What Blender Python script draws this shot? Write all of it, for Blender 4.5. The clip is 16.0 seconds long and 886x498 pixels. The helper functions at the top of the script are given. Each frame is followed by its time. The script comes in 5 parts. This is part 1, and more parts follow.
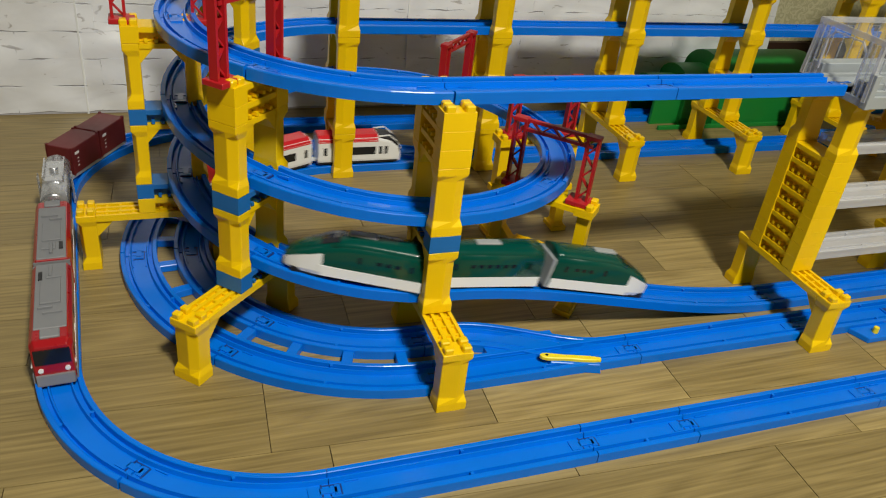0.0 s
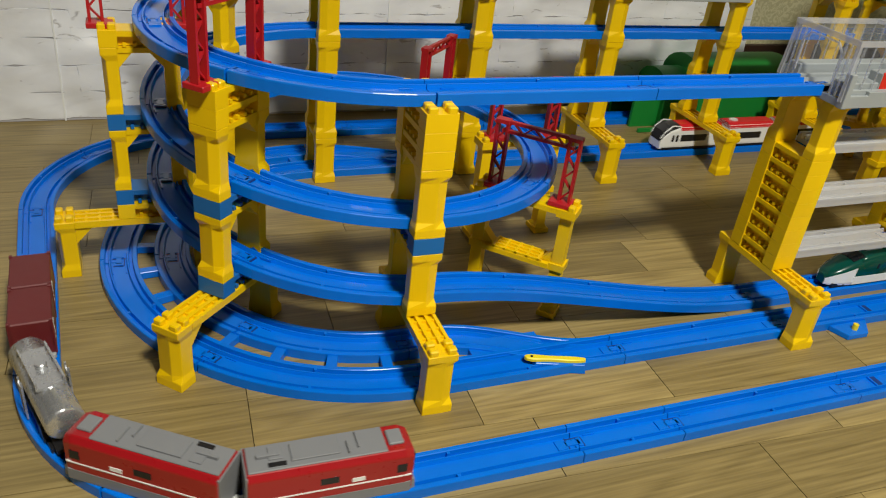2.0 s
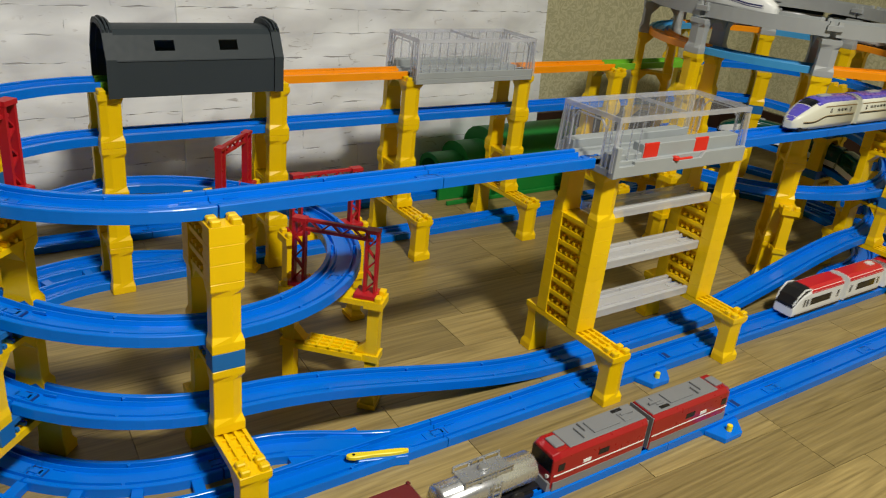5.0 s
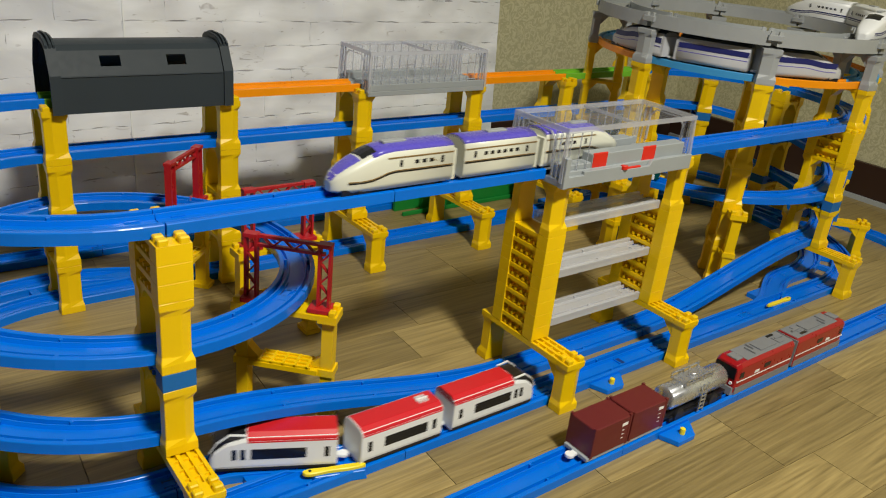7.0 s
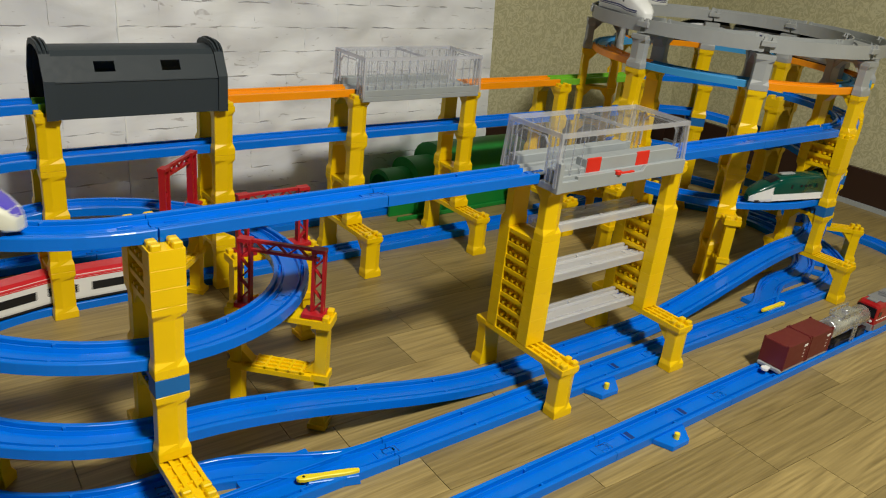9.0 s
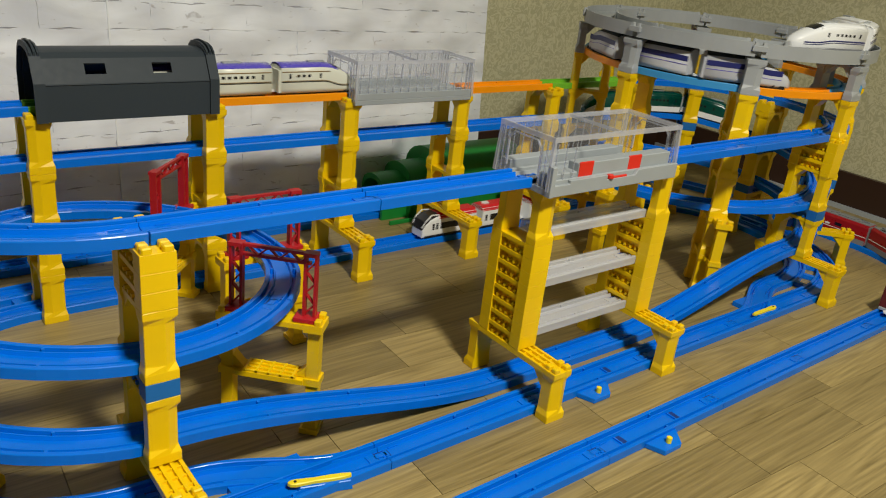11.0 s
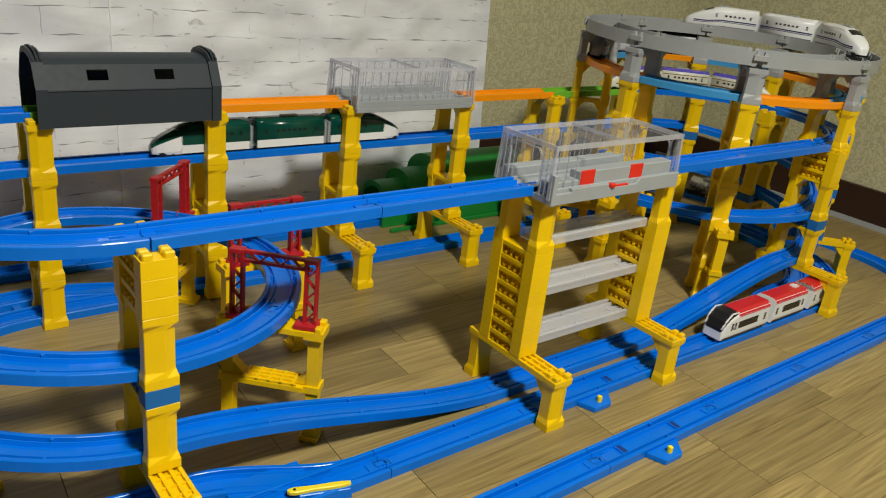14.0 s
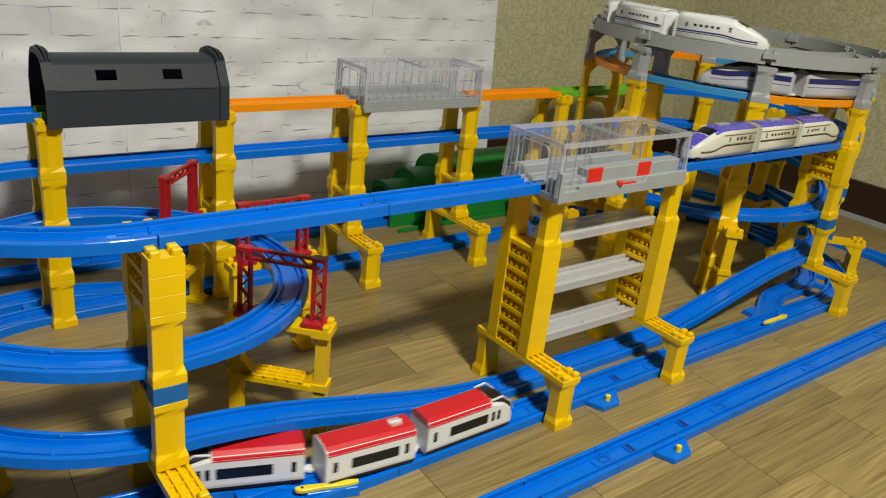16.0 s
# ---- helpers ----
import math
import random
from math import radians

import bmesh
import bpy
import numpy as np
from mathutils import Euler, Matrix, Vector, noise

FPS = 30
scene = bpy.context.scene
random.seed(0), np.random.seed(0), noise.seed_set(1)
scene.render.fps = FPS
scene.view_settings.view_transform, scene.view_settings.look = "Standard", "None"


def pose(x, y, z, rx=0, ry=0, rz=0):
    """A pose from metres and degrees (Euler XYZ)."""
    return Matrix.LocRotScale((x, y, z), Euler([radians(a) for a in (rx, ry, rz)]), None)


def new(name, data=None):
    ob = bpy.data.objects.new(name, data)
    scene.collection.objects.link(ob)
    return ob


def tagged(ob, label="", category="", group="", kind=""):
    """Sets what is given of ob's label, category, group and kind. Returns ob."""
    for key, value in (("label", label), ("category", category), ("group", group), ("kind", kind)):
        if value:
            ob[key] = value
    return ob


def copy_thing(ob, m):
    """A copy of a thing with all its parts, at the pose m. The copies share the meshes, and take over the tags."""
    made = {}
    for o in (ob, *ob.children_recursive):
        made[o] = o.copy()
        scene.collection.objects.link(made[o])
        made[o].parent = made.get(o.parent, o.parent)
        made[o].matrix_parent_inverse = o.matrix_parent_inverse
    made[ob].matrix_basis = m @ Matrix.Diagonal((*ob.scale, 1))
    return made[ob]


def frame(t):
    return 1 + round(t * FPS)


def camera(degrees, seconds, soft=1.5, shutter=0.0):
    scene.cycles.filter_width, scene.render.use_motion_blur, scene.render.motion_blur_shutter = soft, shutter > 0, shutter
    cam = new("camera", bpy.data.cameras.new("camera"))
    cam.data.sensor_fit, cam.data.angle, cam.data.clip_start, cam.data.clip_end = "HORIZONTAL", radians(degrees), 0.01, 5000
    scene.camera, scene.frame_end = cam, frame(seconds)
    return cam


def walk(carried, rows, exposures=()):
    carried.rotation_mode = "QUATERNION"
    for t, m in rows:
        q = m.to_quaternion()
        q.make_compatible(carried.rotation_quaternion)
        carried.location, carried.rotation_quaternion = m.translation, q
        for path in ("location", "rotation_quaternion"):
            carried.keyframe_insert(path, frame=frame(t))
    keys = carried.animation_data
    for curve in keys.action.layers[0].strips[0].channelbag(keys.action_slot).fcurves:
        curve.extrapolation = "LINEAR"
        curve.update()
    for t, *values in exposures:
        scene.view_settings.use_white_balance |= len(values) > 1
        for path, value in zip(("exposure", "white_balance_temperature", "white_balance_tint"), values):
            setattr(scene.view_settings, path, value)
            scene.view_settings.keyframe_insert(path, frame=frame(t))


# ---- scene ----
cam = camera(59.29, 16.0, soft=1.1, shutter=0.3)
PATH = [
    (0.0, -0.0018, 0.0231, 0.4906, 58.81, -5.99, -18.80),
    (0.5, -0.0026, 0.0232, 0.4887, 58.77, -5.96, -19.00),
    (1.0, -0.0029, 0.0230, 0.4882, 58.79, -5.90, -19.29),
    (1.5, -0.0032, 0.0229, 0.4874, 58.97, -5.99, -19.66),
    (2.0, -0.0037, 0.0226, 0.4866, 59.44, -6.09, -20.34),
    (2.5, -0.0014, 0.0221, 0.4888, 60.02, -6.17, -21.32),
    (3.0, 0.0028, 0.0230, 0.4926, 60.90, -6.28, -22.98),
    (3.5, 0.0086, 0.0229, 0.4953, 61.98, -6.25, -25.27),
    (4.0, 0.0146, 0.0247, 0.4977, 63.23, -6.13, -28.01),
    (4.5, 0.0219, 0.0242, 0.5088, 64.72, -5.89, -30.98),
    (5.0, 0.0347, 0.0225, 0.5134, 65.66, -5.68, -33.65),
    (7.5, 0.0414, 0.0172, 0.5198, 66.57, -5.73, -36.78),
    (8.0, 0.0420, 0.0170, 0.5192, 66.60, -5.66, -36.75),
    (8.5, 0.0420, 0.0172, 0.5193, 66.73, -5.66, -36.85),
    (9.0, 0.0423, 0.0156, 0.5191, 67.00, -5.78, -37.04),
    (11.5, 0.0428, 0.0173, 0.5183, 67.35, -6.07, -37.59),
    (12.0, 0.0427, 0.0163, 0.5184, 67.40, -6.02, -37.57),
    (12.5, 0.0427, 0.0161, 0.5172, 67.62, -6.09, -37.54),
    (13.0, 0.0428, 0.0164, 0.5184, 67.76, -6.19, -37.56),
    (13.5, 0.0432, 0.0174, 0.5179, 67.90, -6.29, -37.52),
    (14.0, 0.0426, 0.0183, 0.5179, 67.89, -6.33, -37.44),
    (14.5, 0.0425, 0.0173, 0.5168, 67.86, -6.28, -37.30),
    (15.0, 0.0428, 0.0170, 0.5164, 67.81, -6.16, -37.11),
    (15.5, 0.0424, 0.0170, 0.5156, 67.87, -6.08, -36.99),
    (16.0, 0.0435, 0.0165, 0.5143, 67.97, -6.00, -36.89),
]
walk(cam, [(t, pose(x, y, z, rx, ry, rz)) for t, x, y, z, rx, ry, rz in PATH])

# ---- light ----
world = bpy.data.worlds.new("world")
scene.world = world
world.use_nodes = True
world.node_tree.nodes["Background"].inputs[0].default_value = (0.9, 0.95, 1.0, 1)
world.node_tree.nodes["Background"].inputs[1].default_value = 0.05


def area_lamp(name, x, y, z, size, watts, colour):
    data = bpy.data.lights.new(name, "AREA")
    data.shape, data.size, data.energy, data.color = "DISK", size, watts, colour
    ob = new(name, data)
    ob.matrix_basis = pose(x, y, z)
    return ob


area_lamp("ceiling_lamp_light", 0.35, -0.60, 1.89, 0.26, 65, (1.0, 0.945, 0.82))
scene.view_settings.exposure = 0.0

# ---- materials ----


def material(name):
    m = bpy.data.materials.new(name)
    m.use_nodes = True
    nodes, links = m.node_tree.nodes, m.node_tree.links
    return m, nodes, links, nodes["Principled BSDF"]


def plastic(name, colour, rough=0.35, spread=0.12, bump=0.15, coat=0.0):
    """Moulded toy plastic: slight colour drift, fine scuffs in the gloss, soft waviness."""
    m, nodes, links, b = material(name)
    tc = nodes.new("ShaderNodeTexCoord")
    info = nodes.new("ShaderNodeObjectInfo")
    n1 = nodes.new("ShaderNodeTexNoise")
    n1.inputs["Scale"].default_value, n1.inputs["Detail"].default_value = 18, 3
    links.new(tc.outputs["Object"], n1.inputs["Vector"])
    n2 = nodes.new("ShaderNodeTexNoise")
    n2.inputs["Scale"].default_value, n2.inputs["Detail"].default_value = 130, 2
    links.new(tc.outputs["Object"], n2.inputs["Vector"])
    ramp = nodes.new("ShaderNodeMix")
    ramp.data_type = "RGBA"
    ramp.inputs["A"].default_value = tuple(c * (1 - spread) for c in colour) + (1,)
    ramp.inputs["B"].default_value = tuple(min(1, c * (1 + spread)) for c in colour) + (1,)
    links.new(n1.outputs["Fac"], ramp.inputs["Factor"])
    hue = nodes.new("ShaderNodeHueSaturation")
    mr = nodes.new("ShaderNodeMapRange")
    mr.inputs["To Min"].default_value, mr.inputs["To Max"].default_value = 0.975, 1.025
    links.new(info.outputs["Random"], mr.inputs["Value"])
    links.new(mr.outputs["Result"], hue.inputs["Value"])
    links.new(ramp.outputs["Result"], hue.inputs["Color"])
    links.new(hue.outputs["Color"], b.inputs["Base Color"])
    r = nodes.new("ShaderNodeMapRange")
    r.inputs["To Min"].default_value, r.inputs["To Max"].default_value = rough - 0.05, rough + 0.08
    links.new(n2.outputs["Fac"], r.inputs["Value"])
    links.new(r.outputs["Result"], b.inputs["Roughness"])
    bp = nodes.new("ShaderNodeBump")
    bp.inputs["Strength"].default_value, bp.inputs["Distance"].default_value = bump, 0.0006
    links.new(n1.outputs["Fac"], bp.inputs["Height"])
    links.new(bp.outputs["Normal"], b.inputs["Normal"])
    b.inputs["Coat Weight"].default_value = coat
    b.inputs["Specular IOR Level"].default_value = 0.38
    return m


BLUE = plastic("blue_plastic", (0.0005, 0.158, 0.73), 0.22)
BLUE.node_tree.nodes["Principled BSDF"].inputs["Specular IOR Level"].default_value = 0.27
BLOCK_BLUE = plastic("block_blue_plastic", (0.010, 0.135, 0.42), 0.42)
SKY = plastic("light_blue_plastic", (0.05, 0.30, 0.62), 0.4)
YELLOW = plastic("yellow_plastic", (0.83, 0.55, 0.001), 0.32)
ORANGE = plastic("orange_plastic", (0.88, 0.30, 0.002), 0.38)
LEAF = plastic("leaf_green_plastic", (0.16, 0.48, 0.03), 0.42)
RED = plastic("red_plastic", (0.42, 0.012, 0.018), 0.36)
GREY = plastic("grey_plastic", (0.33, 0.355, 0.365), 0.45)
PALE = plastic("pale_grey_plastic", (0.33, 0.365, 0.385), 0.40)
CHARCOAL = plastic("charcoal_plastic", (0.034, 0.045, 0.054), 0.52, 0.05, 0.05)
CHARCOAL.node_tree.nodes["Principled BSDF"].inputs["Specular IOR Level"].default_value = 0.22
GREEN = plastic("green_plastic", (0.008, 0.20, 0.030), 0.45)
WHITE = plastic("white_plastic", (0.80, 0.83, 0.84), 0.32, 0.04)
CREAM = plastic("cream_plastic", (0.68, 0.70, 0.60), 0.32, 0.04)
BLACK = plastic("black_plastic", (0.012, 0.012, 0.014), 0.35)
SIGNAL_RED = plastic("signal_red_plastic", (0.68, 0.025, 0.012), 0.4)
TRAIN_RED = plastic("train_red_paint", (0.33, 0.008, 0.012), 0.28, 0.05, 0.05, 0.3)
ROOF_RED = plastic("roof_red_paint", (0.58, 0.015, 0.022), 0.34, 0.05, 0.05, 0.1)
ROOF_GREY = plastic("roof_grey_plastic", (0.20, 0.21, 0.225), 0.5)
MAROON = plastic("maroon_plastic", (0.13, 0.016, 0.018), 0.42)
PURPLE = plastic("violet_paint", (0.105, 0.085, 0.53), 0.26, 0.06, 0.05, 0.6)
DEEP_GREEN = plastic("deep_green_paint", (0.001, 0.058, 0.042), 0.22, 0.06, 0.05, 0.15)
NAVY = plastic("navy_paint", (0.02, 0.025, 0.14), 0.35)
GOLD = plastic("bronze_paint", (0.22, 0.14, 0.045), 0.4)
BUTTON = plastic("lever_yellow_plastic", (0.85, 0.68, 0.02), 0.4)
SILVER = plastic("silver_paint", (0.62, 0.64, 0.67), 0.26)
SILVER.node_tree.nodes["Principled BSDF"].inputs["Metallic"].default_value = 0.8
BODY_SILVER = plastic("pearl_grey_paint", (0.52, 0.54, 0.57), 0.3)
DARK_GLASS = plastic("dark_window_plastic", (0.010, 0.012, 0.016), 0.12)


def clear_plastic(name, tint, alpha, rough=0.08):
    m, nodes, links, b = material(name)
    tr = nodes.new("ShaderNodeBsdfTransparent")
    tr.inputs[0].default_value = (*tint, 1)
    mix = nodes.new("ShaderNodeMixShader")
    mix.inputs[0].default_value = alpha
    b.inputs["Base Color"].default_value = (0.75, 0.77, 0.80, 1)
    b.inputs["Roughness"].default_value = rough
    n = nodes.new("ShaderNodeTexNoise")
    n.inputs["Scale"].default_value = 60
    r = nodes.new("ShaderNodeMapRange")
    r.inputs["To Min"].default_value, r.inputs["To Max"].default_value = rough, rough + 0.2
    links.new(n.outputs["Fac"], r.inputs["Value"])
    links.new(r.outputs["Result"], b.inputs["Roughness"])
    links.new(tr.outputs[0], mix.inputs[1])
    links.new(b.outputs[0], mix.inputs[2])
    links.new(mix.outputs[0], nodes["Material Output"].inputs["Surface"])
    return m


CLEAR = clear_plastic("clear_plastic", (0.95, 0.955, 0.97), 0.06, 0.05)
CLEAR_EDGE = clear_plastic("clear_plastic_edge", (0.86, 0.87, 0.92), 0.34, 0.05)
FROST = clear_plastic("frosted_clear_plastic", (0.9, 0.9, 0.9), 0.42, 0.25)
BAR = clear_plastic("clear_plastic_bar", (0.80, 0.82, 0.87), 0.22, 0.05)


def wood_floor():
    m, nodes, links, b = material("oak_laminate")
    tc = nodes.new("ShaderNodeTexCoord")
    info = nodes.new("ShaderNodeObjectInfo")
    off = nodes.new("ShaderNodeVectorMath")
    off.operation = "MULTIPLY_ADD"
    comb = nodes.new("ShaderNodeCombineXYZ")
    for i in range(3):
        links.new(info.outputs["Random"], comb.inputs[i])
    off.inputs[1].default_value = (7, 13, 3)
    links.new(comb.outputs[0], off.inputs[0])
    geo = nodes.new("ShaderNodeNewGeometry")
    links.new(geo.outputs["Position"], off.inputs[2])
    mp = nodes.new("ShaderNodeMapping")
    mp.inputs["Scale"].default_value = (2.0, 26, 1)
    links.new(off.outputs[0], mp.inputs["Vector"])
    ring_n = nodes.new("ShaderNodeTexNoise")
    ring_n.inputs["Scale"].default_value, ring_n.inputs["Detail"].default_value, ring_n.inputs["Roughness"].default_value = 1.0, 1.5, 0.35
    links.new(mp.outputs[0], ring_n.inputs["Vector"])
    times = nodes.new("ShaderNodeMath")
    times.operation = "MULTIPLY"
    times.inputs[1].default_value = 11.0
    links.new(ring_n.outputs["Fac"], times.inputs[0])
    wave = nodes.new("ShaderNodeMath")
    wave.operation = "PINGPONG"
    wave.inputs[1].default_value = 0.5
    links.new(times.outputs[0], wave.inputs[0])
    mp2 = nodes.new("ShaderNodeMapping")
    mp2.inputs["Scale"].default_value = (9, 300, 1)
    links.new(off.outputs[0], mp2.inputs["Vector"])
    fine = nodes.new("ShaderNodeTexNoise")
    fine.inputs["Scale"].default_value, fine.inputs["Detail"].default_value = 1.0, 5
    links.new(mp2.outputs[0], fine.inputs["Vector"])
    r = nodes.new("ShaderNodeValToRGB")
    r.color_ramp.elements[0].color, r.color_ramp.elements[0].position = (0.116, 0.082, 0.028, 1), 0.10
    r.color_ramp.elements[1].color, r.color_ramp.elements[1].position = (0.36, 0.275, 0.108, 1), 0.80
    mix = nodes.new("ShaderNodeMath")
    mix.operation = "MULTIPLY_ADD"
    mix.inputs[1].default_value = 0.36
    links.new(wave.outputs[0], mix.inputs[0])
    k = nodes.new("ShaderNodeMath")
    k.operation = "MULTIPLY"
    k.inputs[1].default_value = 0.90
    links.new(fine.outputs["Fac"], k.inputs[0])
    links.new(k.outputs[0], mix.inputs[2])
    links.new(mix.outputs[0], r.inputs[0])
    hue = nodes.new("ShaderNodeHueSaturation")
    mr = nodes.new("ShaderNodeMapRange")
    mr.inputs["To Min"].default_value, mr.inputs["To Max"].default_value = 0.80, 1.22
    links.new(info.outputs["Random"], mr.inputs["Value"])
    links.new(mr.outputs["Result"], hue.inputs["Value"])
    links.new(r.outputs[0], hue.inputs["Color"])
    links.new(hue.outputs[0], b.inputs["Base Color"])
    rr = nodes.new("ShaderNodeMapRange")
    rr.inputs["To Min"].default_value, rr.inputs["To Max"].default_value = 0.34, 0.55
    links.new(fine.outputs["Fac"], rr.inputs["Value"])
    links.new(rr.outputs[0], b.inputs["Roughness"])
    bp = nodes.new("ShaderNodeBump")
    bp.inputs["Strength"].default_value, bp.inputs["Distance"].default_value = 0.25, 0.0005
    links.new(fine.outputs["Fac"], bp.inputs["Height"])
    links.new(bp.outputs[0], b.inputs["Normal"])
    return m


def wallpaper(name, dark, light, scale):
    """Damask paper: curling tone-on-tone figure with a fine weave."""
    m, nodes, links, b = material(name)
    tc = nodes.new("ShaderNodeTexCoord")
    def math_node(op, a_, b_=None):
        q = nodes.new("ShaderNodeMath")
        q.operation = op
        for i, v in enumerate((a_, b_)):
            if v is None:
                continue
            if isinstance(v, (int, float)):
                q.inputs[i].default_value = v
            else:
                links.new(v, q.inputs[i])
        return q.outputs[0]
    n = nodes.new("ShaderNodeTexNoise")
    n.inputs["Scale"].default_value, n.inputs["Detail"].default_value, n.inputs["Distortion"].default_value = scale, 2, 1.6
    links.new(tc.outputs["Object"], n.inputs["Vector"])
    sep = nodes.new("ShaderNodeSeparateXYZ")
    links.new(tc.outputs["Object"], sep.inputs[0])
    across = math_node("MULTIPLY", math_node("ADD", sep.outputs[0], sep.outputs[1]), 2 * math.pi / 0.072)
    up = math_node("MULTIPLY", sep.outputs[2], 2 * math.pi / 0.096)
    ogee = math_node("MULTIPLY", math_node("COSINE", across), math_node("COSINE", up))
    level = math_node("ADD", math_node("MULTIPLY", ogee, 0.17), math_node("MULTIPLY", n.outputs["Fac"], 0.95))
    figure = math_node("PINGPONG", level, 0.12)
    r = nodes.new("ShaderNodeValToRGB")
    r.color_ramp.elements[0].color, r.color_ramp.elements[0].position = (*dark, 1), 0.02
    r.color_ramp.elements[1].color, r.color_ramp.elements[1].position = (*light, 1), 0.10
    links.new(figure, r.inputs[0])
    links.new(r.outputs[0], b.inputs["Base Color"])
    b.inputs["Roughness"].default_value = 0.62
    f = nodes.new("ShaderNodeTexNoise")
    f.inputs["Scale"].default_value = 900
    links.new(tc.outputs["Object"], f.inputs["Vector"])
    bp = nodes.new("ShaderNodeBump")
    bp.inputs["Strength"].default_value, bp.inputs["Distance"].default_value = 0.3, 0.0004
    links.new(f.outputs["Fac"], bp.inputs["Height"])
    links.new(bp.outputs[0], b.inputs["Normal"])
    return m


def brick_face():
    """Whitewashed foam brick: pale smears, grey scuffs, a glossy film over a gently swelling face."""
    m, nodes, links, b = material("whitewashed_brick_sheet")
    geo = nodes.new("ShaderNodeNewGeometry")
    def noise(scale, stretch, detail, distort=0.0):
        mp = nodes.new("ShaderNodeMapping")
        mp.inputs["Scale"].default_value = stretch
        links.new(geo.outputs["Position"], mp.inputs["Vector"])
        n = nodes.new("ShaderNodeTexNoise")
        n.inputs["Scale"].default_value, n.inputs["Detail"].default_value, n.inputs["Distortion"].default_value = scale, detail, distort
        links.new(mp.outputs[0], n.inputs["Vector"])
        return n
    smear = noise(1.0, (9, 1, 26), 4, 0.6)
    r = nodes.new("ShaderNodeValToRGB")
    r.color_ramp.elements[0].color, r.color_ramp.elements[0].position = (0.69, 0.715, 0.755, 1), 0.28
    r.color_ramp.elements[1].color, r.color_ramp.elements[1].position = (0.825, 0.86, 0.91, 1), 0.58
    links.new(smear.outputs["Fac"], r.inputs[0])
    scuff = noise(1.0, (38, 1, 95), 3, 1.0)
    sr = nodes.new("ShaderNodeMapRange")
    sr.inputs["From Min"].default_value, sr.inputs["From Max"].default_value = 0.66, 0.74
    links.new(scuff.outputs["Fac"], sr.inputs["Value"])
    mix = nodes.new("ShaderNodeMix")
    mix.data_type = "RGBA"
    mix.inputs["B"].default_value = (0.44, 0.44, 0.46, 1)
    links.new(sr.outputs[0], mix.inputs["Factor"])
    links.new(r.outputs[0], mix.inputs["A"])
    links.new(mix.outputs["Result"], b.inputs["Base Color"])
    b.inputs["Roughness"].default_value = 0.40
    b.inputs["Specular IOR Level"].default_value = 1.0
    b.inputs["Coat Weight"].default_value, b.inputs["Coat Roughness"].default_value = 1.0, 0.34
    swell = noise(10, (1, 1, 1.2), 0.8)
    bp = nodes.new("ShaderNodeBump")
    bp.inputs["Strength"].default_value, bp.inputs["Distance"].default_value = 1.0, 0.026
    links.new(swell.outputs["Fac"], bp.inputs["Height"])
    grit = noise(60, (1, 1, 1), 3)
    bp2 = nodes.new("ShaderNodeBump")
    bp2.inputs["Strength"].default_value, bp2.inputs["Distance"].default_value = 0.4, 0.001
    links.new(grit.outputs["Fac"], bp2.inputs["Height"])
    links.new(bp.outputs[0], bp2.inputs["Normal"])
    links.new(bp2.outputs[0], b.inputs["Normal"])
    links.new(bp.outputs[0], b.inputs["Coat Normal"])
    return m


OAK = wood_floor()
BRICK = brick_face()
DAMASK = wallpaper("damask_wallpaper", (0.425, 0.410, 0.250), (0.570, 0.550, 0.355), 45)
JOINT = plastic("grey_joint", (0.42, 0.42, 0.45), 0.6)
SKIRTING = plastic("dark_brown_skirting", (0.035, 0.017, 0.011), 0.4)
# near black, so the unseen walls and ceiling bounce little fill light
DIM_SHELL = plastic("dim_room_shell", (0.07, 0.066, 0.06), 0.8)
# darkened rail blue: the shade inside recesses, put into the colour
SLOT_SHADE = plastic("navy_recess_shade", (0.002, 0.035, 0.20), 0.6)
GAP = plastic("dark_floor_joint", (0.155, 0.115, 0.056), 0.8)

# ---- mesh helpers ----


def finish(bm, mat, name, bevel=0.0):
    if bevel:
        bmesh.ops.bevel(bm, geom=bm.edges[:], offset=bevel, segments=1, affect="EDGES", clamp_overlap=True)
    bmesh.ops.recalc_face_normals(bm, faces=bm.faces[:])
    me = bpy.data.meshes.new(name)
    bm.to_mesh(me)
    bm.free()
    me.materials.append(mat)
    return me


def part(name, bm, mat, parent, label="", bevel=0.0, m=None):
    ob = new(name, bm if isinstance(bm, bpy.types.Mesh) else finish(bm, mat, name, bevel))
    ob.parent = parent
    if m is not None:
        ob.matrix_basis = m
    if label:
        ob["label"] = label
    return ob


def thing(name, m, label, category, group="", kind=""):
    ob = new(name)
    ob.empty_display_size = 0.02
    ob.matrix_basis = m
    return tagged(ob, label, category, group, kind)


def box(x0, x1, y0, y1, z0, z1, bm=None):
    bm = bm or bmesh.new()
    v = [bm.verts.new((x, y, z)) for z in (z0, z1) for x, y in ((x0, y0), (x1, y0), (x1, y1), (x0, y1))]
    for q in ((3, 2, 1, 0), (4, 5, 6, 7), (0, 1, 5, 4), (1, 2, 6, 5), (2, 3, 7, 6), (3, 0, 4, 7)):
        bm.faces.new([v[i] for i in q])
    return bm


